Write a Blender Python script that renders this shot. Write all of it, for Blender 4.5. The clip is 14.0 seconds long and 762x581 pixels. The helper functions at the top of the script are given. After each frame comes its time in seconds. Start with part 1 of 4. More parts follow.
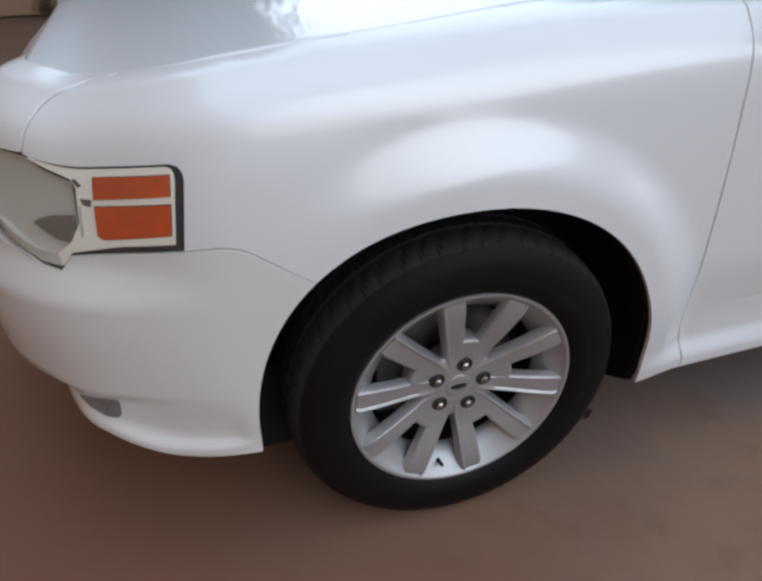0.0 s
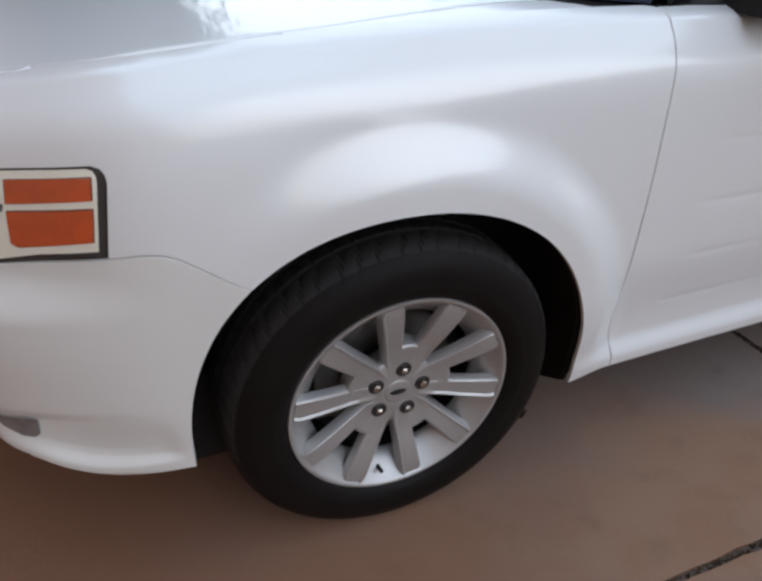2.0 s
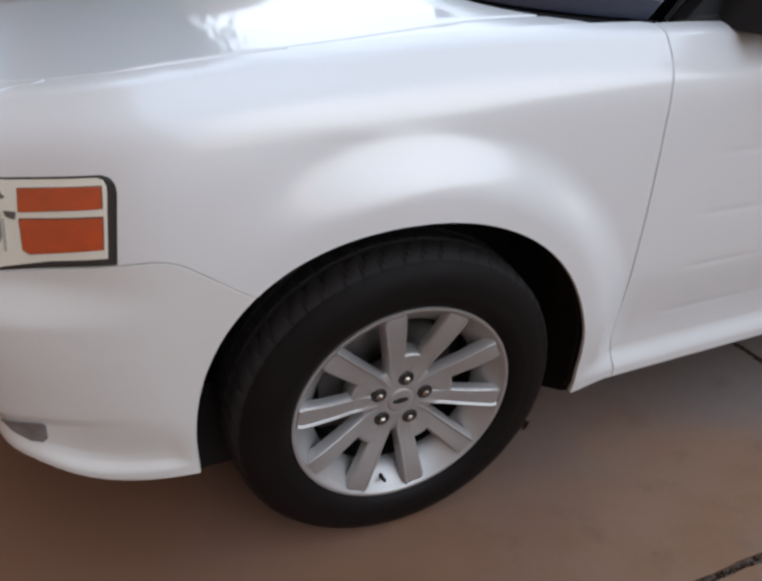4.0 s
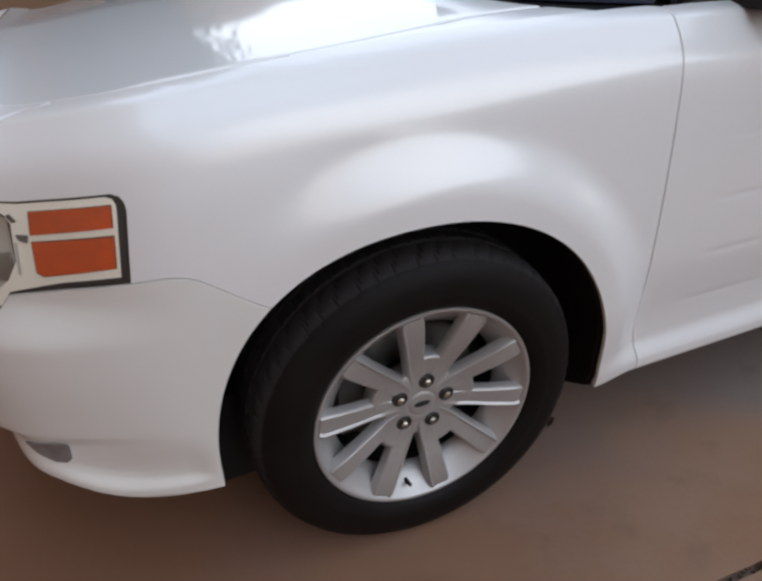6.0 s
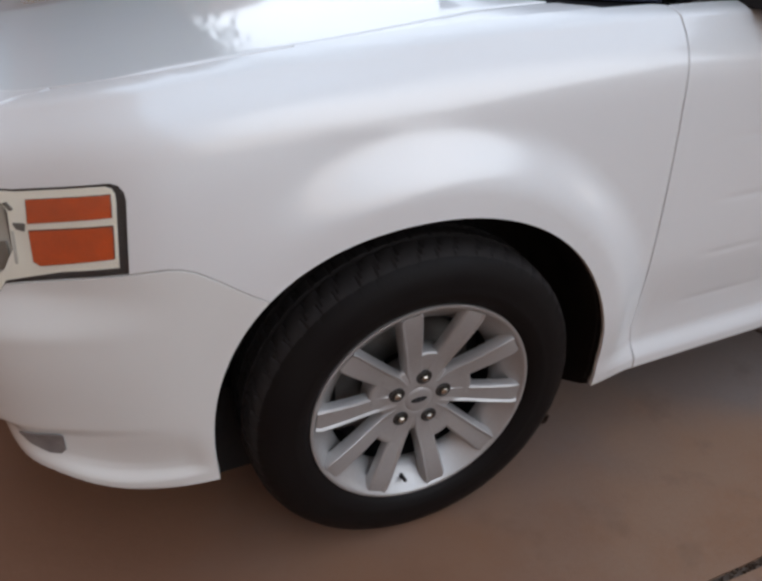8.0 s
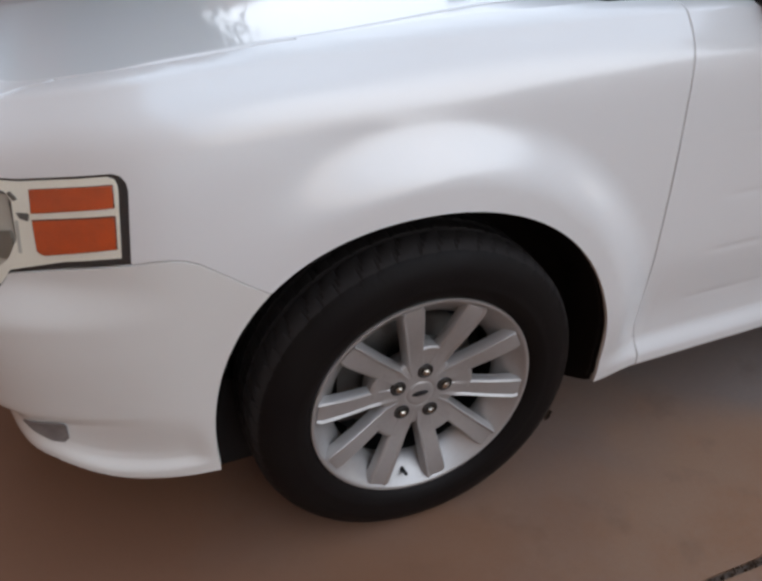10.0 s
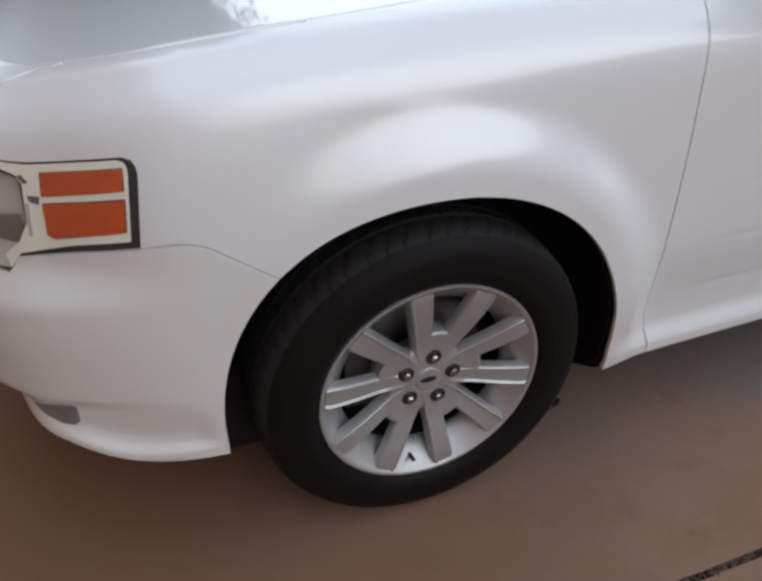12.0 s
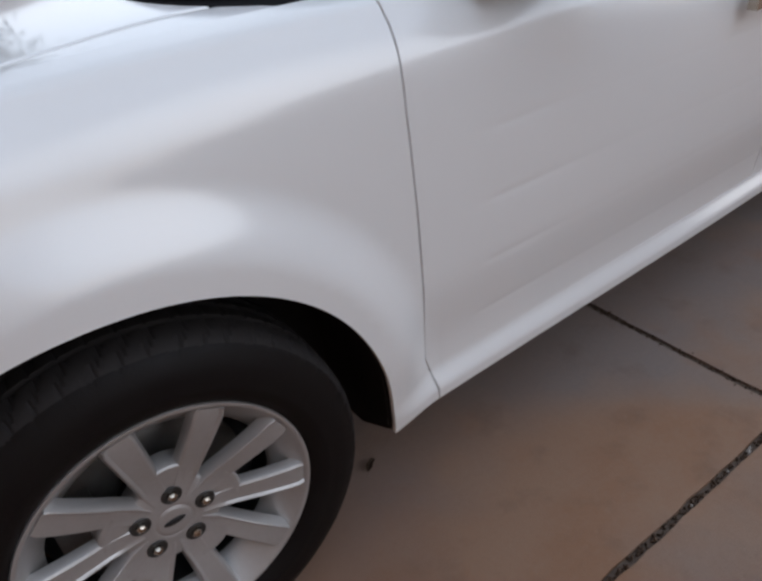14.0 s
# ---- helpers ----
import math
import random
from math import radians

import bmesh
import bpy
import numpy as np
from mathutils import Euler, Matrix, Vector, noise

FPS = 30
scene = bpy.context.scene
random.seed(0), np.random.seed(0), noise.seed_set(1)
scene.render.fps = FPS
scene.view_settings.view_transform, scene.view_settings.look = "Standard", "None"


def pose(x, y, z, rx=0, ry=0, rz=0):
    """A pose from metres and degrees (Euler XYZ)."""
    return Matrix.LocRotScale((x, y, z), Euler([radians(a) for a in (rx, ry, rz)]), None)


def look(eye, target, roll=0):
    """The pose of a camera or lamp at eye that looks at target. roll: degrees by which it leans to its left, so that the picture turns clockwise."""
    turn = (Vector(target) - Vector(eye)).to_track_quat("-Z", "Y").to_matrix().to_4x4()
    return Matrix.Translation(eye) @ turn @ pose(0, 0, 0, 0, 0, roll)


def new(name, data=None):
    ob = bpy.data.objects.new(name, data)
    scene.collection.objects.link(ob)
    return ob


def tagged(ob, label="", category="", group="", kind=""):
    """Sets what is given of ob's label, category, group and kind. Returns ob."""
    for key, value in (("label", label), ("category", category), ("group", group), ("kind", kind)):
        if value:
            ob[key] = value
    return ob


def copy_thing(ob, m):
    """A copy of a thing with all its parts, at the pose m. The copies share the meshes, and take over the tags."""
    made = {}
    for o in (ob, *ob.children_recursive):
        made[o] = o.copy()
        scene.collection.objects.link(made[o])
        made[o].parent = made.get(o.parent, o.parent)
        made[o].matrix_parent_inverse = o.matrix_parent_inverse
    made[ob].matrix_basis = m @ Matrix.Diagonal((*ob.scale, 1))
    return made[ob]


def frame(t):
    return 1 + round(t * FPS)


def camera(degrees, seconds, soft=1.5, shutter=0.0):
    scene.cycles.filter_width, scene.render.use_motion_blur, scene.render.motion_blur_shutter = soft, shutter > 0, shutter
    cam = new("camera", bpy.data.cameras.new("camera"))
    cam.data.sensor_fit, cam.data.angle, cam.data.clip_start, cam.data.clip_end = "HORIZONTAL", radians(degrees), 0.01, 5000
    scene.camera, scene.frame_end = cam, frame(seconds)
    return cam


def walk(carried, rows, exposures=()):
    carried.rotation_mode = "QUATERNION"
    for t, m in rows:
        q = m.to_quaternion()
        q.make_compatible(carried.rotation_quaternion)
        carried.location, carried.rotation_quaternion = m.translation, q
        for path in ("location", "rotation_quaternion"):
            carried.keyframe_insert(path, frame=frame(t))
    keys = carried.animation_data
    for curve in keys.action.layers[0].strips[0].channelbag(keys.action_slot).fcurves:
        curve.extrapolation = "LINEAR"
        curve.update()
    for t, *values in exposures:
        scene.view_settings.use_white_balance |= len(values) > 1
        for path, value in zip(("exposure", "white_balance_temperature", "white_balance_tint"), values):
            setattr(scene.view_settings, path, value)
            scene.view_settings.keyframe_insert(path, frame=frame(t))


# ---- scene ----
cam = camera(63.07, 14.0, soft=3.0)
# seconds, eye, yaw, pitch, roll
ROWS = [
    (0.0, -0.4720, -0.8505, 1.2316, -18.41, -32.34, -0.30),
    (0.5, -0.4733, -0.8347, 1.2332, -18.10, -31.97, 0.94),
    (1.0, -0.4597, -0.8358, 1.2340, -19.13, -32.12, 1.60),
    (1.5, -0.4658, -0.8283, 1.2292, -21.89, -32.57, 1.98),
    (2.0, -0.4712, -0.8248, 1.2290, -25.65, -32.20, 2.93),
    (4.5, -0.4795, -0.8507, 1.2246, -24.55, -30.48, 2.86),
    (5.0, -0.4857, -0.8459, 1.2230, -23.34, -30.41, 2.68),
    (5.5, -0.4771, -0.8405, 1.2291, -22.45, -30.09, 0.22),
    (6.0, -0.4680, -0.8381, 1.2245, -23.17, -30.60, -1.22),
    (6.5, -0.4687, -0.8346, 1.2285, -23.40, -29.95, -0.48),
    (7.0, -0.4772, -0.8323, 1.2280, -23.44, -29.78, -0.81),
    (7.5, -0.4748, -0.8348, 1.2233, -23.86, -30.72, -0.21),
    (8.0, -0.4746, -0.8254, 1.2254, -23.85, -31.31, 0.24),
    (10.5, -0.4644, -0.8368, 1.2207, -22.61, -31.68, 0.57),
    (11.0, -0.4660, -0.8375, 1.2212, -22.32, -31.78, 0.93),
    (11.5, -0.4646, -0.8395, 1.2218, -22.00, -32.00, 0.49),
    (12.0, -0.4667, -0.8374, 1.2148, -22.06, -32.61, 0.07),
    (12.5, -0.4621, -0.8247, 1.2206, -23.33, -33.09, -1.36),
    (13.0, -0.4270, -0.8143, 1.2154, -23.77, -32.12, -4.70),
    (13.5, -0.2630, -0.7684, 1.2090, -29.22, -32.54, -4.81),
    (14.0, -0.0800, -0.7190, 1.2180, -35.33, -33.34, -5.38),
]


def stand(x, y, z, yaw, pitch, roll):
    return pose(x, y, z, 0, 0, yaw) @ pose(0, 0, 0, 90 + pitch) @ pose(0, 0, 0, 0, 0, roll)


walk(cam, [(t, stand(*row)) for t, *row in ROWS], [(0.0, 0.09, 7050, 14.4), (5.0, 0.06, 7370, 17.2), (8.0, 0.0, 7450, 17.6), (12.4, -0.01, 7400, 17.5), (14.0, -0.22, 7320, 18)])

# ---------------------------------------------------------------- light
SUN_HEIGHT, SUN_TURN = radians(30), radians(153)
world = bpy.data.worlds.new("sky")
scene.world = world
world.use_nodes = True
wn, wl = world.node_tree.nodes, world.node_tree.links
sky = wn.new("ShaderNodeTexSky")
sky.sky_type, sky.sun_disc, sky.sun_elevation, sky.sun_rotation = "NISHITA", False, SUN_HEIGHT, SUN_TURN
sky.air_density, sky.dust_density, sky.ozone_density = 1.0, 0.5, 1.5
wn["Background"].inputs[1].default_value = 0.14
# a thin bright cloud layer, uneven, over the clear sky
cloud, veil, spread, where = wn.new("ShaderNodeTexNoise"), wn.new("ShaderNodeMix"), wn.new("ShaderNodeMapRange"), wn.new("ShaderNodeTexCoord")
cloud.inputs["Scale"].default_value, cloud.inputs["Detail"].default_value = 1.8, 6
spread.inputs[1].default_value, spread.inputs[2].default_value, spread.inputs[3].default_value, spread.inputs[4].default_value = 0.3, 0.7, 0.3, 0.7
veil.data_type = "RGBA"
# the layer is dull at the horizon, white and bright above it, and bluer and dimmer overhead
apart, climb, glow = wn.new("ShaderNodeSeparateXYZ"), wn.new("ShaderNodeMapRange"), wn.new("ShaderNodeMix")
rise, low = wn.new("ShaderNodeMapRange"), wn.new("ShaderNodeMix")
rise.interpolation_type = climb.interpolation_type = "SMOOTHSTEP"
rise.inputs[1].default_value, rise.inputs[2].default_value = -0.02, 0.42
climb.inputs[1].default_value, climb.inputs[2].default_value = 0.40, 1.0
glow.data_type = low.data_type = "RGBA"
low.inputs[6].default_value, low.inputs[7].default_value = (11.6, 12.2, 12.7, 1), (13.4, 17.2, 21.2, 1)
glow.inputs[7].default_value = (12.4, 16.8, 21.8, 1)
wl.new(apart.outputs[2], rise.inputs[0])
wl.new(rise.outputs[0], low.inputs[0])
wl.new(low.outputs[2], glow.inputs[6])
wl.new(where.outputs["Generated"], apart.inputs[0])
wl.new(apart.outputs[2], climb.inputs[0])
wl.new(climb.outputs[0], glow.inputs[0])
wl.new(glow.outputs[2], veil.inputs[7])
wl.new(where.outputs["Generated"], cloud.inputs["Vector"])
wl.new(cloud.outputs[0], spread.inputs[0])
# haze thickens towards the horizon
haze, most = wn.new("ShaderNodeMapRange"), wn.new("ShaderNodeMath")
haze.inputs[1].default_value, haze.inputs[2].default_value, haze.inputs[3].default_value, haze.inputs[4].default_value = 0.1, 0.55, 0.98, 0.3
most.operation = "MAXIMUM"
wl.new(apart.outputs[2], haze.inputs[0])
wl.new(haze.outputs[0], most.inputs[0])
wl.new(spread.outputs[0], most.inputs[1])
wl.new(most.outputs[0], veil.inputs[0])
wl.new(sky.outputs[0], veil.inputs[6])
wl.new(veil.outputs[2], wn["Background"].inputs[0])
sun = new("sun", bpy.data.lights.new("sun", "SUN"))
sun.data.energy, sun.data.angle, sun.data.color = 0.34, radians(44), (0.74, 0.89, 1.0)
sun.matrix_world = look((0, 0, 20), (0 - 20 * math.sin(SUN_TURN) / math.tan(SUN_HEIGHT), 0 - 20 * math.cos(SUN_TURN) / math.tan(SUN_HEIGHT), 0))


# ---------------------------------------------------------------- materials
def material(name, color, rough=0.5, metal=0.0, spec=0.5, coat=0.0, vary=0.0, scale=8.0, bump=0.0, bump_scale=200.0, other=None, emit=None, transmission=0.0, rough_vary=0.0):
    """A procedural surface: base colour, mottled at two scales towards other, with fine relief."""
    m = bpy.data.materials.new(name)
    m.use_nodes = True
    n, l = m.node_tree.nodes, m.node_tree.links
    p = n["Principled BSDF"]
    p.inputs["Base Color"].default_value = (*color, 1)
    p.inputs["Roughness"].default_value, p.inputs["Metallic"].default_value = rough, metal
    p.inputs["Specular IOR Level"].default_value = spec
    p.inputs["Coat IOR"].default_value = 1.8
    p.inputs["Coat Weight"].default_value, p.inputs["Coat Roughness"].default_value = coat, 0.165
    p.inputs["Transmission Weight"].default_value = transmission
    co = n.new("ShaderNodeTexCoord")
    if vary:
        a, b, mx, ramp = n.new("ShaderNodeTexNoise"), n.new("ShaderNodeTexNoise"), n.new("ShaderNodeMath"), n.new("ShaderNodeMix")
        a.inputs["Scale"].default_value, a.inputs["Detail"].default_value = scale, 5
        b.inputs["Scale"].default_value, b.inputs["Detail"].default_value = scale * 9, 4
        for q in (a, b):
            l.new(co.outputs["Object"], q.inputs["Vector"])
        mx.operation = "MULTIPLY_ADD"
        l.new(b.outputs[0], mx.inputs[0])
        mx.inputs[1].default_value = 0.45
        l.new(a.outputs[0], mx.inputs[2])
        ramp.data_type = "RGBA"
        rm = n.new("ShaderNodeMapRange")
        rm.inputs[1].default_value, rm.inputs[2].default_value, rm.inputs[4].default_value = 0.5, 0.95, vary
        l.new(mx.outputs[0], rm.inputs[0])
        l.new(rm.outputs[0], ramp.inputs[0])
        ramp.inputs[6].default_value = (*color, 1)
        ramp.inputs[7].default_value = (*(other or [c * 0.6 for c in color]), 1)
        l.new(ramp.outputs[2], p.inputs["Base Color"])
        if rough_vary:
            rr = n.new("ShaderNodeMapRange")
            rr.inputs[1].default_value, rr.inputs[2].default_value, rr.inputs[3].default_value, rr.inputs[4].default_value = 0.4, 1.0, rough - rough_vary, rough + rough_vary
            l.new(mx.outputs[0], rr.inputs[0])
            l.new(rr.outputs[0], p.inputs["Roughness"])
    if bump:
        c, bp = n.new("ShaderNodeTexNoise"), n.new("ShaderNodeBump")
        c.inputs["Scale"].default_value, c.inputs["Detail"].default_value = bump_scale, 3
        l.new(co.outputs["Object"], c.inputs["Vector"])
        bp.inputs["Strength"].default_value, bp.inputs["Distance"].default_value = bump, 0.002
        l.new(c.outputs[0], bp.inputs["Height"])
        l.new(bp.outputs[0], p.inputs["Normal"])
    return m


PAINT = material("white_paint", (0.735, 0.735, 0.735), 0.42, coat=1.0, vary=0.25, scale=1.5, other=(0.705, 0.70, 0.69), bump=0.012, bump_scale=60)
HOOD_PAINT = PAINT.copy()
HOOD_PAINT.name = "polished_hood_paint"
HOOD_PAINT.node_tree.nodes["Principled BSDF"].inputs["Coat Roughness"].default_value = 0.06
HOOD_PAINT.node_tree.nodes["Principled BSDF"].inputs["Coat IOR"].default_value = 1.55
# slightly darker, warmer white: bounce off the brown ground put into the colour
BUMPER_PAINT = material("warm_bumper_paint", (0.70, 0.688, 0.662), 0.44, coat=1.0, vary=0.35, scale=1.8, other=(0.665, 0.645, 0.61), bump=0.012, bump_scale=60)
RUBBER = material("tyre_rubber", (0.0068, 0.0050, 0.0053), 0.50, spec=0.115, vary=0.6, scale=14, other=(0.010, 0.0083, 0.0072), bump=0.25, bump_scale=260, rough_vary=0.1)
# tread rubber, a little lighter than the sidewall
TREAD = material("tread_rubber", (0.022, 0.0190, 0.0190), 0.72, spec=0.17, vary=0.6, scale=20, other=(0.029, 0.025, 0.0235), bump=0.25, bump_scale=260)
LINER = material("arch_liner", (0.016, 0.014, 0.014), 0.9, spec=0.2, vary=0.5, scale=10, other=(0.028, 0.023, 0.021), bump=0.3, bump_scale=120)
SILVER = material("wheel_silver", (0.46, 0.45, 0.447), 0.44, metal=0.65, vary=0.55, scale=12, other=(0.40, 0.375, 0.355), bump=0.03, bump_scale=400, rough_vary=0.06)
MACHINED = material("machined_alloy", (0.78, 0.78, 0.78), 0.26, metal=0.9, vary=0.3, scale=20, other=(0.62, 0.61, 0.6))
CHROME = material("chrome", (0.56, 0.51, 0.45), 0.2, metal=1.0, vary=0.5, scale=60, other=(0.34, 0.28, 0.22))
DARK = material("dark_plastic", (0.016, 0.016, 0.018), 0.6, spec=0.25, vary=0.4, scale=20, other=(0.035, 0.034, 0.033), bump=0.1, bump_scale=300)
COWL = material("weathered_black_plastic", (0.012, 0.012, 0.014), 0.95, spec=0.06, vary=0.4, scale=20, other=(0.022, 0.021, 0.021), bump=0.2, bump_scale=300)
GASKET = material("dark_grey_seal", (0.024, 0.023, 0.024), 0.5, vary=0.3, scale=30)
# opaque glass; the blue sky it mirrors is put into the base colour
GLASS = material("sky_tinted_glass", (0.045, 0.056, 0.092), 0.03, vary=0.5, scale=5, other=(0.065, 0.08, 0.125))
LENS = material("clear_lens", (0.97, 0.96, 0.93), 0.03, transmission=1.0, coat=0.45)
LENS.node_tree.nodes["Principled BSDF"].inputs["IOR"].default_value = 1.02
REFLECTOR = material("lamp_bezel", (0.82, 0.79, 0.70), 0.30, coat=0.6, vary=0.3, scale=30, other=(0.74, 0.70, 0.6))
BOWL = material("lamp_bowl", (0.50, 0.49, 0.44), 0.25, coat=0.5, vary=0.3, scale=20, other=(0.45, 0.45, 0.42))
WEDGE = material("lamp_ground_wedge", (0.30, 0.295, 0.27), 0.3, metal=0.7, vary=0.4, scale=30, other=(0.22, 0.21, 0.19))
AMBER = material("amber_reflector", (0.60, 0.078, 0.013), 0.4, coat=0.6, vary=0.7, scale=25, other=(0.36, 0.06, 0.018), bump=0.25, bump_scale=180)
DISC = material("brake_disc", (0.13, 0.125, 0.12), 0.5, metal=0.6, vary=0.6, scale=30, other=(0.09, 0.072, 0.06))
POCKET = material("nut_pocket_shade", (0.028, 0.026, 0.025), 0.45, metal=0.3, vary=0.5, scale=60, other=(0.06, 0.054, 0.05))
FOG = material("fog_lens", (0.21, 0.195, 0.19), 0.25, coat=0.4, vary=0.5, scale=40, other=(0.08, 0.075, 0.075))


# ---------------------------------------------------------------- helpers
def mesh_of(name, verts, faces, mat, smooth=True, normals=None):
    me = bpy.data.meshes.new(name)
    me.from_pydata([tuple(map(float, v)) for v in verts], [], [tuple(map(int, f)) for f in faces])
    me.materials.append(mat)
    me.polygons.foreach_set("use_smooth", [smooth] * len(me.polygons))
    if normals is not None:
        me.normals_split_custom_set_from_vertices([tuple(map(float, v)) for v in normals])
    me.update()
    return me


def piece(name, me, parent=None, label="", at=None):
    ob = new(name, me)
    if parent is not None:
        ob.parent = parent
    if at is not None:
        ob.matrix_basis = at
    return tagged(ob, label)


def part(name, bm, mat, parent=None, label="", smooth=False, at=None, bevel=0.0, segments=2):
    """Links a bmesh as one mesh object under a thing or a part."""
    if bevel:
        sharp = [e for e in bm.edges if len(e.link_faces) == 2 and e.calc_face_angle(0) > 0.5]
        bmesh.ops.bevel(bm, geom=sharp, offset=bevel, segments=segments, profile=0.6, affect="EDGES", clamp_overlap=True)
    bmesh.ops.recalc_face_normals(bm, faces=bm.faces)
    me = bpy.data.meshes.new(name)
    bm.to_mesh(me)
    bm.free()
    me.materials.append(mat)
    me.polygons.foreach_set("use_smooth", [smooth or bool(bevel)] * len(me.polygons))
    if smooth or bevel:
        me.set_sharp_from_angle(angle=radians(40))
    return piece(name, me, parent, label, at)


def box(bm, x0, x1, y0, y1, z0, z1):
    v = [bm.verts.new((x, y, z)) for x in (x0, x1) for y in (y0, y1) for z in (z0, z1)]
    for f in ((0, 1, 3, 2), (4, 6, 7, 5), (0, 4, 5, 1), (2, 3, 7, 6), (0, 2, 6, 4), (1, 5, 7, 3)):
        bm.faces.new([v[i] for i in f])
    return v


def lathe(profile, n=96, a0=0.0):
    """Verts and faces of a profile of (radius, depth) turned about the wheel's axis, which runs along y."""
    verts, faces = [], []
    for i in range(n):
        a = a0 + 2 * math.pi * i / n
        verts += [(r * math.cos(a), y, r * math.sin(a)) for r, y in profile]
    k = len(profile)
    for i in range(n):
        j = (i + 1) % n
        faces += [(i * k + q, i * k + q + 1, j * k + q + 1, j * k + q) for q in range(k - 1)]
    return verts, faces


# ---------------------------------------------------------------- body surface
MID = 0.964          # half of the car's width: the side stands near y = 0, the middle at MID


def sm(a, b, x):
    """Smooth step from 0 at a to 1 at b (b may be below a)."""
    t = np.clip((np.asarray(x, float) - a) / (b - a), 0, 1)
    return t * t * (3 - 2 * t)


class Spline:
    """Natural cubic spline through a few control points, straight beyond the ends."""

    def __init__(self, xs, ys):
        self.x, self.y = np.array(xs, float), np.array(ys, float)
        x, y, n = self.x, self.y, len(xs)
        h = np.diff(x)
        a, b = np.eye(n), np.zeros(n)
        for i in range(1, n - 1):
            a[i, i - 1:i + 2] = h[i - 1], 2 * (h[i - 1] + h[i]), h[i]
            b[i] = 6 * ((y[i + 1] - y[i]) / h[i] - (y[i] - y[i - 1]) / h[i - 1])
        self.m, self.h = np.linalg.solve(a, b), h

    def __call__(self, q):
        q = np.asarray(q, float)
        x, y, m, h = self.x, self.y, self.m, self.h
        c = np.clip(q, x[0], x[-1])
        i = np.clip(np.searchsorted(x, c) - 1, 0, len(h) - 1)
        l, r = x[i + 1] - c, c - x[i]
        v = (m[i] * l**3 + m[i + 1] * r**3) / (6 * h[i]) + (y[i] / h[i] - m[i] * h[i] / 6) * l + (y[i + 1] / h[i] - m[i + 1] * h[i] / 6) * r
        s0 = (y[1] - y[0]) / h[0] - h[0] * (2 * m[0] + m[1]) / 6
        s1 = (y[-1] - y[-2]) / h[-1] + h[-1] * (2 * m[-1] + m[-2]) / 6
        return v + np.minimum(q - x[0], 0) * s0 + np.maximum(q - x[-1], 0) * s1


# the outline of the car in plan, from the middle of the nose round the corner to the tail
PLAN = [(-0.955, 0.964), (-0.95, 0.76), (-0.925, 0.52), (-0.875, 0.34), (-0.79, 0.205), (-0.70, 0.125), (-0.6, 0.077), (-0.5, 0.048), (-0.4, 0.034),
        (-0.2, 0.03), (0.0, 0.03), (0.3, 0.03), (0.6, 0.03), (1.5, 0.024), (2.6, 0.03), (3.4, 0.042), (3.8, 0.07), (4.02, 0.16), (4.12, 0.36), (4.15, 0.64), (4.155, 0.964)]
_l = [0.0]
for _a, _b in zip(PLAN, PLAN[1:]):
    _l.append(_l[-1] + math.dist(_a, _b))
_l = [v - _l[10] for v in _l]
U0, U1 = _l[0], _l[-1]
plan_x, plan_y = Spline(_l, [p[0] for p in PLAN]), Spline(_l, [p[1] for p in PLAN])
# height of the crest along the outline, and the roll of the shoulder below it
crest = Spline([U0, -1.2, -0.95, -0.8, -0.7, -0.6, -0.5, -0.25, 0, 0.3, 0.56, 1.2, 3.0, U1], [0.980, 0.992, 1.013, 1.010, 1.000, 1.007, 1.019, 1.045, 1.064, 1.077, 1.080, 1.074, 1.08, 1.08])
roll_in = Spline([0, 0.012, 0.035, 0.075, 0.11, 0.15, 0.22, 0.30, 0.4, 0.7, 1.0], [0.125, 0.092, 0.068, 0.0455, 0.029, 0.0182, 0.0106, 0.0061, 0.0028, 0, 0])
# lower edge of the chin
chin = Spline([-1.34, -1.0, -0.83, -0.765, -0.69, -0.62, -0.537, -0.424], [0.405, 0.404, 0.395, 0.377, 0.350, 0.325, 0.317, 0.319])
HUB = (0.0, 0.02, 0.3545)
WHEELBASE = 2.994
GROOVES = (0.832, 0.692, 0.557, 0.424)


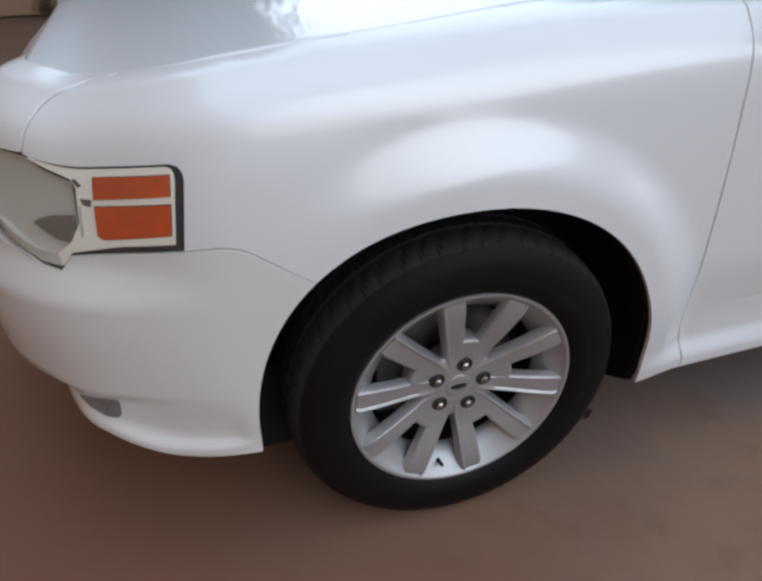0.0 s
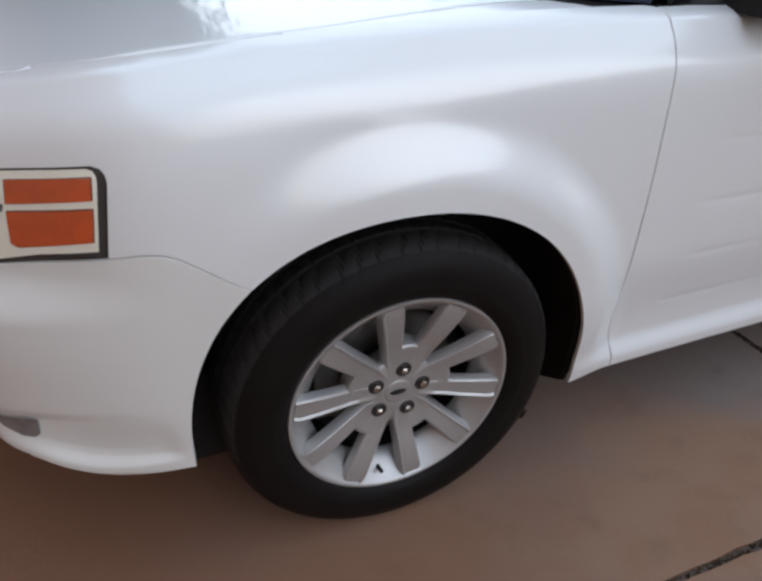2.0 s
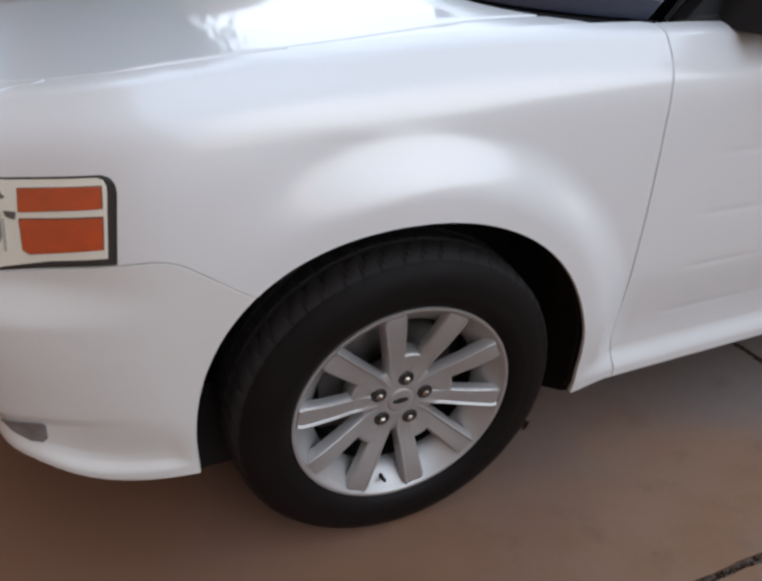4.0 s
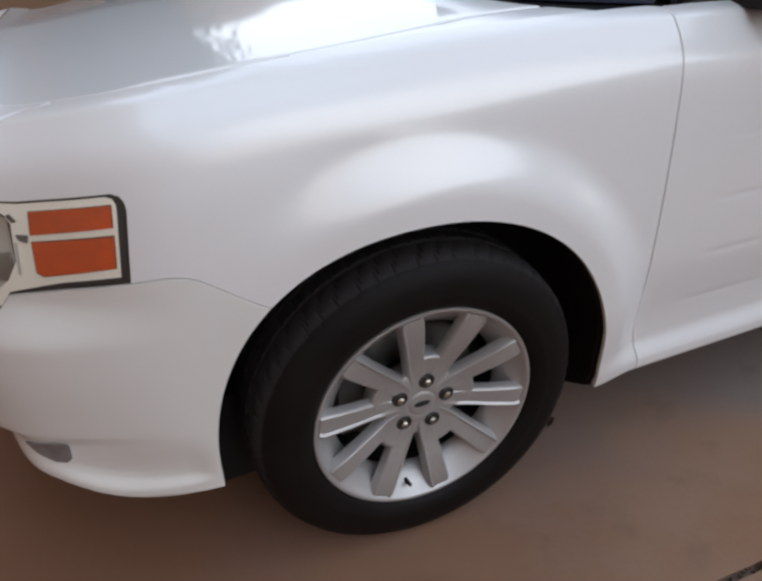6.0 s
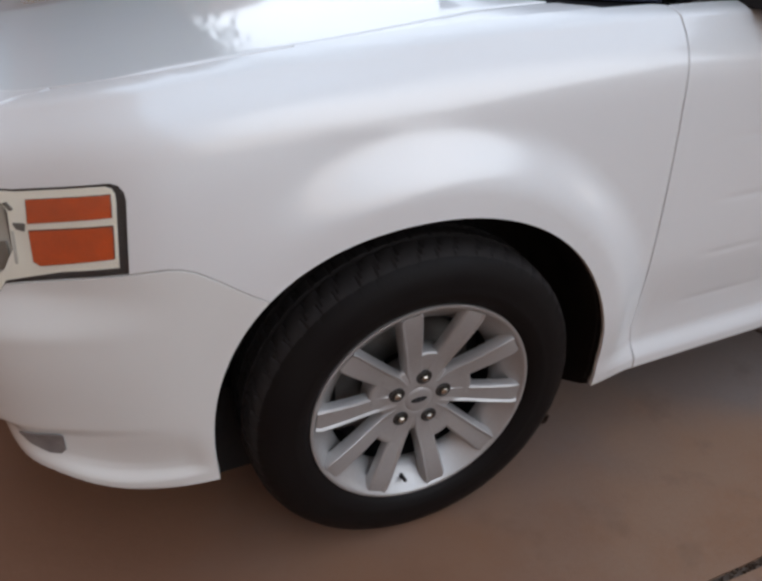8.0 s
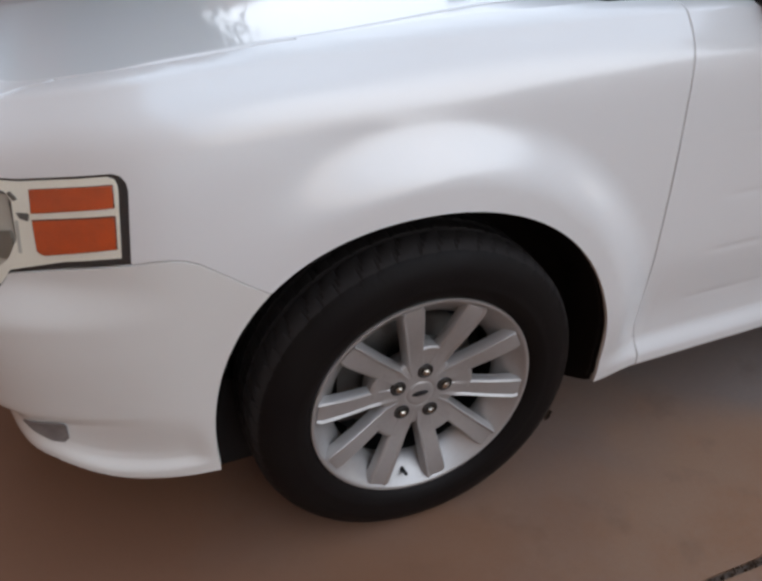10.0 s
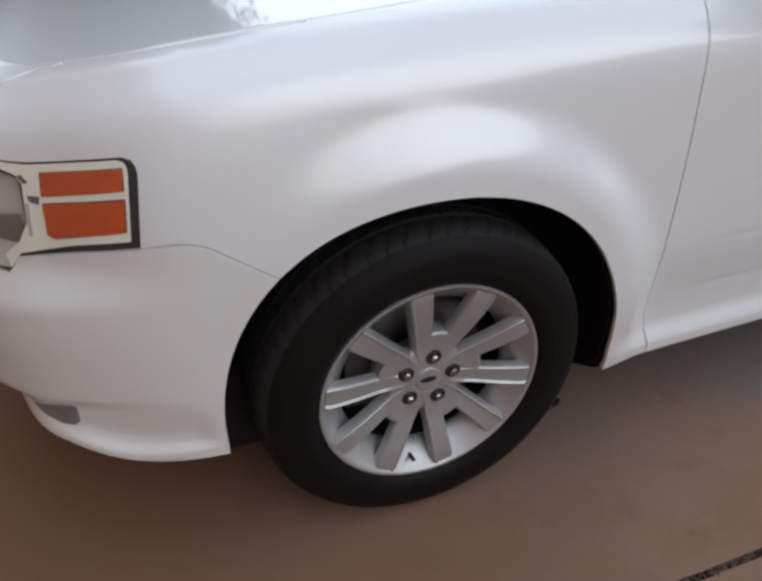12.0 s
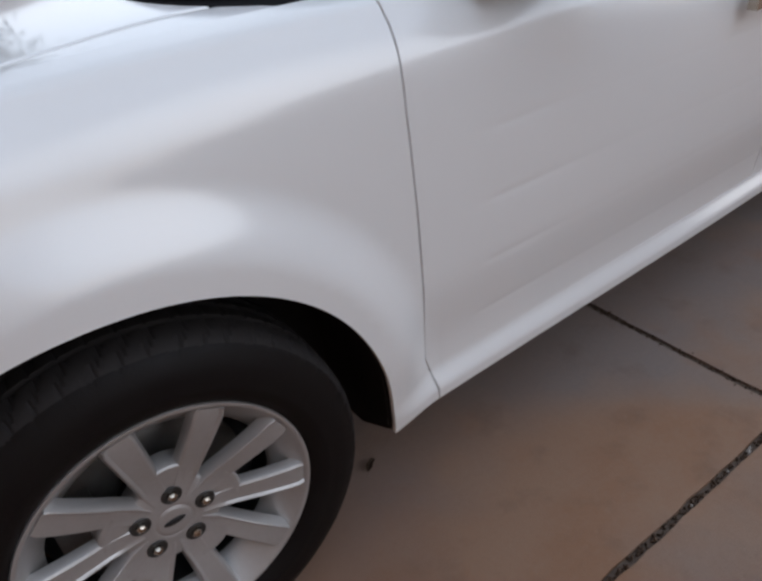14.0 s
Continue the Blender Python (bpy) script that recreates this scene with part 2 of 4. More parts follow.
def inset(u, z):
    """How far the skin lies inside the outline."""
    u, z = np.asarray(u, float), np.asarray(z, float)
    o = roll_in(np.clip((crest(u) - z) * (1.4 + 0.7 * sm(0.05, -0.40, u)), 0, 1))
    o = o + 0.11 * sm(-0.86, -1.04, u) * sm(0.70, 0.80, z)
    for x0 in (0.0, WHEELBASE):
        r = np.hypot(u - x0, z - HUB[2])
        o = o - 0.033 * (1 - sm(0.470, 0.586, r)) * sm(0.15, 0.5, z) * sm(x0 - 0.43, x0 + 0.02, u)
    # nose: bumper shelf below the lamp, recess and chin lip
    k = sm(-0.42, -0.68, u) * (1 - sm(3.0, 3.3, u))
    lip = z - chin(u)
    o = o + k * (0.032 * sm(0.655, 0.735, z) + 0.010 * sm(0.62, 0.46, z) + (0.006 + 0.05 * sm(-0.74, -0.92, u)) * sm(0.472, 0.442, z) - 0.010 * (0.55 + 0.45 * sm(-0.80, -0.64, u)) * sm(0.058, 0.016, lip) + 0.006 * sm(0.007, 0.0, lip))
    # the crease over the lip that runs out towards the wheel
    o = o + 0.010 * sm(-0.74, -0.56, u) * sm(-0.424, -0.475, u) * sm(0.14, 0.05, lip) * (1 - sm(0.042, 0.019, lip))
    # tuck above the sill, and the grooves pressed into the doors
    o = o + (0.021 * sm(0.58, 0.37, z) * (1 - sm(0.342, 0.292, z)) + 0.011 * sm(0.274, 0.256, z)) * np.clip((u - 0.43) / 0.15, 0, 1) * (1 - sm(2.5, 2.6, u))
    g = sm(0.685, 0.76, u) * (1.05 - 0.7 * sm(0.78, 1.05, u)) * (1 - sm(2.35, 2.5, u))
    for zg in GROOVES:
        o = o + 0.0014 * g * np.exp(-((z - zg) / 0.009) ** 2)
    return o


def skin(u, z, deeper=0.0):
    """The point of the body's side at the length u of the outline and the height z."""
    u, z = np.asarray(u, float), np.asarray(z, float)
    e = 1e-4
    tx, ty = plan_x(u + e) - plan_x(u - e), plan_y(u + e) - plan_y(u - e)
    n = np.hypot(tx, ty)
    o = inset(u, z) + deeper
    return np.stack([plan_x(u) - ty / n * o, plan_y(u) + tx / n * o, z + 0 * u], -1)


def skin_normal(u, z):
    e = 5e-4
    n = np.cross(skin(u + e, z) - skin(u - e, z), skin(u, z + e) - skin(u, z - e))
    return n / np.linalg.norm(n, axis=-1, keepdims=True)


def arch(a):
    """The edge of a wheel arch, seen from the hub at the angle a."""
    r = ARCH[0] + ARCH[1] * np.cos(a) + ARCH[2] * np.sin(a) + ARCH[3] * np.cos(2 * a) + ARCH[4] * np.sin(2 * a) + ARCH[5] * np.cos(3 * a) + ARCH[6] * np.sin(3 * a) + 0.008 * np.exp(-((a - 2.1) / 0.5) ** 2)
    return r * np.cos(a), HUB[2] + r * np.sin(a)


ARCH = (0.4831, 0.0143, -0.0856, -0.05, -0.0134, -0.0036, 0.0191)


def cut_region(outline, us, zs):
    """A flat region of (u, z), cut along the given lines: its verts, faces and rim edges."""
    bm = bmesh.new()
    bm.faces.new([bm.verts.new((u, 0, z)) for u, z in outline])
    for axis, cuts in ((0, us), (2, zs)):
        no = [0, 0, 0]
        no[axis] = 1
        for c in cuts:
            co = [0, 0, 0]
            co[axis] = c
            bmesh.ops.bisect_plane(bm, geom=bm.verts[:] + bm.edges[:] + bm.faces[:], dist=1e-6, plane_co=co, plane_no=no)
    bmesh.ops.remove_doubles(bm, verts=bm.verts, dist=2e-4)
    bmesh.ops.triangulate(bm, faces=[f for f in bm.faces if len(f.verts) > 4])
    bm.verts.index_update()
    uz = np.array([(v.co.x, v.co.z) for v in bm.verts])
    faces = [[v.index for v in (f.verts if f.normal.y < 0 else reversed(f.verts))] for f in bm.faces]
    rim = [(e.verts[0].index, e.verts[1].index) for e in bm.edges if len(e.link_faces) == 1]
    bm.free()
    return uz, faces, rim


def panel(name, outline, mat, parent, label="", step=0.03, zstep=0.025, fine=(), fold=0.014, deeper=0.0, both=True):
    """A pressed panel of the body: a region of the skin with folded edges; both: also the one on the other side."""
    lo, hi = np.min(outline, 0), np.max(outline, 0)
    us = np.arange(lo[0] + step / 2, hi[0], step)
    zs = sorted([*np.arange(lo[1] + zstep / 2, hi[1], zstep), *[z for z in fine if lo[1] < z < hi[1]]])
    uz, faces, rim = cut_region(outline, us, zs)
    p, n = skin(uz[:, 0], uz[:, 1], deeper), skin_normal(uz[:, 0], uz[:, 1])
    ids = sorted({i for e in rim for i in e})
    at = {i: k for k, i in enumerate(ids)}
    base = len(p)
    face_of = {}
    for f in faces:
        for a, b in zip(f, f[1:] + f[:1]):
            face_of[(a, b)] = True
    verts, normals = list(p), list(n)
    edge_n = {i: np.zeros(3) for i in ids}
    for a, b in rim:
        if (a, b) not in face_of:
            a, b = b, a
        d = np.cross(p[b] - p[a], n[a])
        d /= np.linalg.norm(d) + 1e-9
        edge_n[a] += d
        edge_n[b] += d
    for i in ids:
        e = edge_n[i] / (np.linalg.norm(edge_n[i]) + 1e-9)
        r = 0.0022
        verts += [p[i] - n[i] * 0.0, p[i] - n[i] * r + e * 0.0012, p[i] - n[i] * fold + e * 0.0012]
        normals += [n[i], (n[i] * 0.25 + e) / np.linalg.norm(n[i] * 0.25 + e), e]
    faces = [list(f) for f in faces]
    for a, b in rim:
        if (a, b) not in face_of:
            a, b = b, a
        A, B = base + 3 * at[a], base + 3 * at[b]
        faces += [(A + 1, B + 1, B, A), (A + 2, B + 2, B + 1, A + 1)]
    verts, normals = np.array(verts), np.array(normals)
    parents = parent if isinstance(parent, list) else [parent, parent]
    made = [piece(name, mesh_of(name, verts, faces, mat, normals=normals), parents[0], label)]
    if both:
        flipv = verts * [1, -1, 1] + [0, 2 * MID, 0]
        made.append(piece(name, mesh_of(name, flipv, [f[::-1] for f in faces], mat, normals=normals * [1, -1, 1]), parents[1], label))
    return made


def arch_line(x0, a0, a1, n, grow=0.0):
    a = np.linspace(a0, a1, n)
    x, z = arch(a)
    return [(x0 + u + grow * math.cos(t), w + grow * math.sin(t)) for u, w, t in zip(x, z, a)]


car = tagged(new("car"), "white family crossover car parked on a stained concrete driveway", "car")

FINE = [z + d for z in GROOVES for d in (-0.014, -0.009, -0.005, 0, 0.005, 0.009, 0.014)] + [0.255, 0.265, 0.275, 0.285, 0.30, 0.315, 0.33, 0.355, 0.37]
ROLL = [1.079 - d for d in (0.004, 0.008, 0.014, 0.02, 0.028, 0.036, 0.05)]
# seam between the front fender and the door
SEAM = [(0.582, 0.262), (0.579, 0.300), (0.575, 0.337), (0.558, 0.385), (0.552, 0.48), (0.549, 0.60), (0.546, 0.72), (0.542, 0.83), (0.540, 0.90), (0.541, 0.962), (0.545, 1.005), (0.550, 1.036), (0.550, 1.060), (0.550, 1.077)]
below = Spline([-0.68, -0.675, -0.646, -0.622, -0.60, -0.56, -0.46], [0.0115, 0.0105, 0.0055, 0.0035, 0.0022, 0.0012, 0.0010])
HOOD_SEAM = [(u, float(crest(u) - below(u))) for u in np.arange(-0.46, -0.67, -0.02)]
HOOD_SEAM += [(-0.675, 0.9885), (-0.702, 0.9805), (-0.718, 0.9715), (-0.7275, 0.9585), (-0.7355, 0.9434), (-0.744, 0.9188), (-0.749, 0.9065)]
LAMP_TOP = [(-0.742, 0.9045), (-0.703, 0.8975), (-0.672, 0.8945), (-0.642, 0.8940), (-0.56, 0.901), (-0.496, 0.9065), (-0.484, 0.9025), (-0.478, 0.893), (-0.477, 0.881), (-0.4955, 0.766)]
BUMPER_SEAM = [(-0.47, 0.7695), (-0.443, 0.771), (-0.42, 0.768), (-0.398, 0.759), (-0.363, 0.734), (-0.326, 0.707)]
A_FRONT, A_REAR = math.atan2(0.683 - HUB[2], -0.291), math.atan2(0.262 - HUB[2], 0.449)
CREST = [(u, float(crest(u)) - 0.001) for u in np.arange(0.52, -0.45, -0.02)]
FENDER = [(u - 0.003, z) for u, z in SEAM] + CREST + HOOD_SEAM + LAMP_TOP + BUMPER_SEAM + arch_line(0, A_FRONT, A_REAR, 60)
crest_fine = [1.0225 - 0.0025 * k for k in range(16)]
panel("front_fender", FENDER, PAINT, car, "glossy white front fender with a flared wheel arch", 0.024, 0.02, FINE + ROLL + crest_fine, fold=0.009)

A_LOW = math.atan2(0.318 - HUB[2], -0.424)
LOW = [(u, float(chin(u))) for u in np.arange(-0.44, U0 + 0.01, -0.03)]
BUMPER = [(u, z - 0.0048) for u, z in BUMPER_SEAM[::-1]] + [(-0.5, 0.762), (-0.60, 0.752), (-0.702, 0.7395), (-0.726, 0.7145), (-0.77, 0.7175), (-0.81, 0.7295), (-0.9, 0.735), (U0 + 0.002, 0.735)]
BUMPER += [(U0 + 0.002, 0.385)] + LOW[::-1] + arch_line(0, A_LOW % (2 * math.pi), A_FRONT + 0.008, 26)
BUMPER = BUMPER[::-1]
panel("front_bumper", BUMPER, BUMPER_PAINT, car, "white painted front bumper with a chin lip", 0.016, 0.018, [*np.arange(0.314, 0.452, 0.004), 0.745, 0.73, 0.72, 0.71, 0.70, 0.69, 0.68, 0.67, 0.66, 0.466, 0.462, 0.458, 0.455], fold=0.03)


# doors, sills and rear quarter
def door_outline(u0, u1, z0):
    return [(u0, z0), (u1, z0), (u1, 0.6), (u1, float(crest(u1)) - 0.002)] + [(u, float(crest(u)) - 0.002) for u in np.arange(u1 - 0.05, u0 + 0.02, -0.05)]


FRONT_DOOR = [(u + 0.003, z) for u, z in SEAM if z > 0.33]
FRONT_DOOR = [(1.95, 0.34)] + [(1.95, 0.7), (1.95, float(crest(1.95)) - 0.002)] + [(u, float(crest(u)) - 0.002) for u in np.arange(1.89, 0.6, -0.06)] + FRONT_DOOR[::-1]
front_doors = panel("front_door", FRONT_DOOR, PAINT, car, "white front door with four pressed horizontal grooves", 0.04, 0.03, FINE + ROLL, fold=0.026)
rear_doors = panel("rear_door", door_outline(1.955, 2.60, 0.34), PAINT, car, "white rear door with pressed horizontal grooves", 0.05, 0.03, FINE + ROLL, fold=0.026)
SILL = [(0.584, 0.258), (2.56, 0.258), (2.56, 0.3365), (0.578, 0.3365), (0.5825, 0.30)]
panel("sill", SILL, PAINT, car, "white rocker panel below the doors", 0.05, 0.02, FINE + [0.3365 - 0.004 * k for k in range(1, 20)], fold=0.05)
QUARTER = [(2.605, 0.60)] + [(2.605, 0.8), (2.605, float(crest(2.605)) - 0.002)]
QUARTER = [(WHEELBASE + 0.449, 0.27), (U1 - 0.002, 0.30), (U1 - 0.002, float(crest(U1)) - 0.002)] + [(u, float(crest(u)) - 0.002) for u in np.arange(U1 - 0.08, 2.63, -0.08)] + QUARTER[::-1] + arch_line(WHEELBASE, math.atan2(0.60 - HUB[2], -0.36), A_REAR, 40)
panel("rear_quarter", QUARTER, PAINT, car, "white rear quarter panel", 0.06, 0.05, ROLL, fold=0.026)
# dark sheet behind the skin, put in for the shade of the seams
under = [(U0 + 0.01, 0.45), (-0.44, 0.45)] + arch_line(0, math.atan2(0.45 - HUB[2], -0.42), A_REAR, 30, 0.004) + [(0.6, 0.275), (2.55, 0.275)] + arch_line(WHEELBASE, math.atan2(0.3 - HUB[2], -0.42) % (2 * math.pi), A_REAR, 30, 0.004) + [(3.6, 0.32), (U1 - 0.01, 0.32), (U1 - 0.01, 1.06), (2.0, 1.065), (0.5, 1.065), (0, 1.05), (-0.5, 1.012), (-0.58, 1.005), (-0.64, 0.997), (-0.70, 0.985), (-0.75, 0.975), (-0.8, 0.966), (U0 + 0.01, 0.935)]
panel("gap_backing", under, DARK, car, "dark sheet behind the skin in place of the shade in the panel gaps", 0.06, 0.05, fold=0.005, deeper=0.027)

# hood: nose rolled over from the skin, and the crowned top
NOSE = [(U0 + 0.001, 0.912), (-0.9, 0.912), (-0.80, 0.910), (-0.755, 0.909), (-0.7500, 0.9200), (-0.7415, 0.9455), (-0.7335, 0.9612), (-0.7245, 0.9752), (-0.706, 0.9850), (-0.678, 0.9930)]
NOSE += [(u, float(crest(u) - below(u)) + 0.0006 + 0.0035 * float(sm(-0.61, -0.67, u))) for u in np.arange(-0.66, -0.61, 0.02)]
NOSE += [(u, float(crest(u)) - 0.0004) for u in np.arange(-0.60, U0, -0.03)] + [(U0 + 0.001, float(crest(U0)) - 0.0005)]
panel("hood_nose", NOSE, PAINT, car, "", 0.03, 0.01, [1.038 - 0.003 * k for k in range(24)], fold=0.007)


HOOD_US = np.concatenate([np.linspace(U0, -0.50, 46), np.linspace(-0.485, 0.40, 60)])


def hood_top(us, v):
    """The crowned top, v from the crest of the fender (0) to the middle of the car (1)."""
    e = skin(us, crest(us))
    first, last = skin(U0, crest(U0)), skin(0.40, crest(0.40))
    tx = first[0] + (0.24 - first[0]) * np.clip((e[:, 0] - first[0]) / (last[0] - first[0]), 0, 1)
    bow = 1 - (1 - v) ** (1 + 6.5 * sm(-0.1, 0.40, us))
    x = e[:, 0] * (1 - bow) + tx * bow
    y = (e[:, 1] + 0.0018 * sm(-0.48, -0.40, us)) * (1 - v) + MID * v
    zt = 0.93 + 0.03 * sm(-0.9, -0.75, x) + 0.065 * sm(-0.88, -0.66, x) + 0.04 * sm(-0.7, -0.3, x) + 0.06 * sm(-0.4, 0.35, x)
    w = 1 - (1 - v) ** 1.25
    return np.stack([x, y, e[:, 2] * (1 - w) + np.maximum(zt, e[:, 2]) * w], -1)


def hood_gap(us):
    """Where the seam between fender and hood runs: on the crest in front, further in towards the windshield."""
    return 0.075 * sm(-0.20, 0.36, us)


def grid_faces(nv, nu):
    return [(i * nu + j, i * nu + j + 1, (i + 1) * nu + j + 1, (i + 1) * nu + j) for i in range(nv - 1) for j in range(nu - 1)]


def hood():
    us = HOOD_US
    side = sm(-0.48, -0.40, us)
    rows = []
    for v in np.concatenate([[0, 0.0015, 0.004, 0.009, 0.02], np.linspace(0.05, 1, 24)]):
        g0 = hood_gap(us)
        g0 = g0 + 0.0018 * np.clip(g0 / 0.01, 0, 1)
        p = hood_top(us, g0 + (1 - g0) * v)
        p[:, 2] += side * ({0: -0.014, 0.0015: -0.003, 0.004: 0.0}.get(float(v), 0.0005)) - (1 - side) * (0.006 + 0.008 * sm(-0.66, -0.63, us) if v == 0 else 0.0005)
        rows.append(p)
    g = np.array(rows)
    g = np.concatenate([g, g[:-1][::-1] * [1, -1, 1] + [0, 2 * MID, 0]])
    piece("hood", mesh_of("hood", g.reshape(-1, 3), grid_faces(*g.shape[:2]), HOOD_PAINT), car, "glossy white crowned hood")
    # the top of each fender between the crest and the hood seam
    us = np.linspace(-0.19, 0.40, 50)
    g = np.array([hood_top(us, hood_gap(us) * v) - [0, 0, d] for v, d in ((0, 0.0), (0.2, 0), (0.4, 0), (0.6, 0), (0.8, 0), (0.95, 0.0003), (1.0, 0.002), (1.0, 0.014))])
    g[0] = skin(us, crest(us) - 0.0012)
    for s in (0, 1):
        v, f = g.reshape(-1, 3), grid_faces(*g.shape[:2])
        if s:
            v, f = v * [1, -1, 1] + [0, 2 * MID, 0], [q[::-1] for q in f]
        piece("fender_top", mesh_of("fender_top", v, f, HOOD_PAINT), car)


hood()


# wheel arches
def liner(x0):
    for mirror in (False, True):
        a = np.linspace(A_REAR - 0.02, A_LOW % (2 * math.pi) - 0.01, 50)
        x, z = arch(a)
        verts, faces = [], []
        for d, grow in ((0.02, 0.006), (0.05, 0.012), (0.16, 0.02), (0.34, 0.02)):
            verts.append(None)
            first = len(verts)
            for q, w, t in zip(x, z, a):
                s = skin(x0 + q, max(w, 0.25))
                verts.append((x0 + q + grow * math.cos(t), s[1] + d, w + grow * math.sin(t)))
            # inner rows hang lower at the ends, dark in place of ground shade
            verts[first - 1] = (verts[first][0] + 0.004, verts[first][1], {0.02: verts[first][2], 0.05: 0.225}.get(d, 0.16))
            verts.append((verts[-1][0] - 0.004, verts[-1][1], {0.16: 0.18, 0.34: 0.13}.get(d, verts[-1][2])))
        n = len(a) + 2
        faces = [(r * n + i, r * n + i + 1, (r + 1) * n + i + 1, (r + 1) * n + i) for r in range(3) for i in range(n - 1)]
        faces.append(tuple(range(3 * n, 4 * n)))
        v = np.array(verts)
        if mirror:
            v = v * [1, -1, 1] + [0, 2 * MID, 0]
        piece("arch_liner", mesh_of("arch_liner", v, faces, LINER), car, "black felt-like liner inside the wheel arch")


liner(0)
liner(WHEELBASE)
bm = bmesh.new()
box(bm, -0.62, 3.95, 0.31, 2 * MID - 0.31, 0.19, 0.62)
part("underbody", bm, LINER, car, "dark underbody", bevel=0.03)
# added dark block: covers the ground in the wheel gap, as shade would
bm = bmesh.new()
box(bm, -0.49, -0.28, 0.262, 2 * MID - 0.262, 0.10, 0.345)
part("gap_blocker", bm, LINER, car, "dark block added behind the front bumper to shade the wheel gap", bevel=0.006)


# ---------------------------------------------------------------- wheels
def spoke_mesh(flip):
    """One flat spoke: a raised bead along the edge at the deep window, a plain chamfer along the other; flip mirrors it."""
    stations = [(0.050, 0.0170, 0.0312), (0.080, 0.0212, 0.0306), (0.094, 0.0214, 0.0296), (0.108, 0.0216, 0.0274), (0.13, 0.0222, 0.0220), (0.16, 0.0234, 0.015), (0.20, 0.0252, 0.0075), (0.222, 0.0262, 0.0045), (0.2325, 0.0235, 0.0048)]
    bm = bmesh.new()
    rows = []
    for r, w, y in stations:
        back = y + 0.021
        k = 0.0034 * float(sm(0.06, 0.10, r))
        section = ((back, -w - 0.0025), (y + 0.0075, -w - 0.001), (y + 0.0022, -w + 0.0015), (y, -w + 0.005), (y + 0.0008, 0), (y + 0.0006, w - 0.0105), (y - k * 0.8, w - 0.0072), (y - k, w - 0.0055), (y - k * 0.8 + 0.0004, w - 0.0036), (y + 0.0085, w + 0.001), (back, w + 0.0025))
        rows.append([bm.verts.new((r, c, q * flip)) for c, q in section])
    for a, b in zip(rows, rows[1:]):
        for i in range(10):
            bm.faces.new((a[i], a[i + 1], b[i + 1], b[i]))
    bm.faces.new(rows[-1])
    bm.faces.new(rows[0][::-1])
    bmesh.ops.recalc_face_normals(bm, faces=bm.faces)
    me = bpy.data.meshes.new("spoke")
    bm.to_mesh(me)
    bm.free()
    me.materials.append(SILVER)
    me.polygons.foreach_set("use_smooth", [True] * len(me.polygons))
    me.set_sharp_from_angle(angle=radians(30))
    return me


def web_mesh():
    """The web that joins two spokes beside a nut and closes the root of the shallow window."""
    bm = bmesh.new()
    rows = []
    for r, y in ((0.074, 0.0336), (0.078, 0.0322), (0.086, 0.0311), (0.100, 0.0296), (0.110, 0.0276), (0.1165, 0.0262), (0.1205, 0.0268), (0.1225, 0.0298), (0.1240, 0.066)):
        rows.append([bm.verts.new((r * math.cos(q) - 0.006 * (q / 0.3) ** 2, y, r * math.sin(q))) for q in np.linspace(-0.27, 0.27, 9)])
    for a, b in zip(rows, rows[1:]):
        for i in range(8):
            bm.faces.new((a[i], a[i + 1], b[i + 1], b[i]))
    bmesh.ops.recalc_face_normals(bm, faces=bm.faces)
    if sum(f.normal.y for f in bm.faces) > 0:
        bmesh.ops.reverse_faces(bm, faces=bm.faces)
    me = bpy.data.meshes.new("web")
    bm.to_mesh(me)
    bm.free()
    me.materials.append(SILVER)
    me.polygons.foreach_set("use_smooth", [True] * len(me.polygons))
    return me


def tyre_mesh():
    prof = [(0.226, 0.03), (0.238, 0.012), (0.247, 0.004), (0.253, -0.003), (0.262, -0.008), (0.275, -0.0125), (0.279, -0.0132), (0.282, -0.0128), (0.295, -0.0135), (0.304, -0.0128), (0.312, -0.0118), (0.318, -0.0104), (0.323, -0.0088), (0.329, -0.0062),
            (0.3385, -0.002), (0.347, 0.0045), (0.354, 0.014), (0.3592, 0.026), (0.3615, 0.040), (0.3632, 0.055), (0.3552, 0.057), (0.3552, 0.065), (0.3642, 0.067), (0.3655, 0.095), (0.3572, 0.097), (0.3572, 0.107), (0.3656, 0.109), (0.3656, 0.135), (0.3572, 0.137), (0.3572, 0.147), (0.3646, 0.149), (0.3625, 0.185), (0.353, 0.215), (0.33, 0.232), (0.29, 0.236), (0.235, 0.205)]
    n = 560
    verts, faces = lathe(prof, n)
    k = len(prof)
    out = []
    for i in range(n):
        for q in range(k):
            x, y, z = verts[i * k + q]
            r = prof[q][0]
            # cross cuts of the shoulder blocks, slanted across the tread
            if 15 <= q <= 19 and (i + 2 * q + (i // 10) % 3) % 10 == 0:
                f = (r - (0.003 if q == 15 else 0.005)) / r
                x, z = x * f, z * f
            if 22 <= q <= 30 and r > 0.362 and (i + 3 * q) % 10 == 0:
                f = (r - 0.004) / r
                x, z = x * f, z * f
            z = max(z, -HUB[2] + 0.001)
            out.append((x, y, z))
    me = mesh_of("tyre", out, [f[::-1] for f in faces], RUBBER)
    me.materials.append(TREAD)
    me.polygons.foreach_set("material_index", [1 if 15 <= i % (k - 1) <= 31 else 0 for i in range(len(me.polygons))])
    me.set_sharp_from_angle(angle=radians(35))
    return me


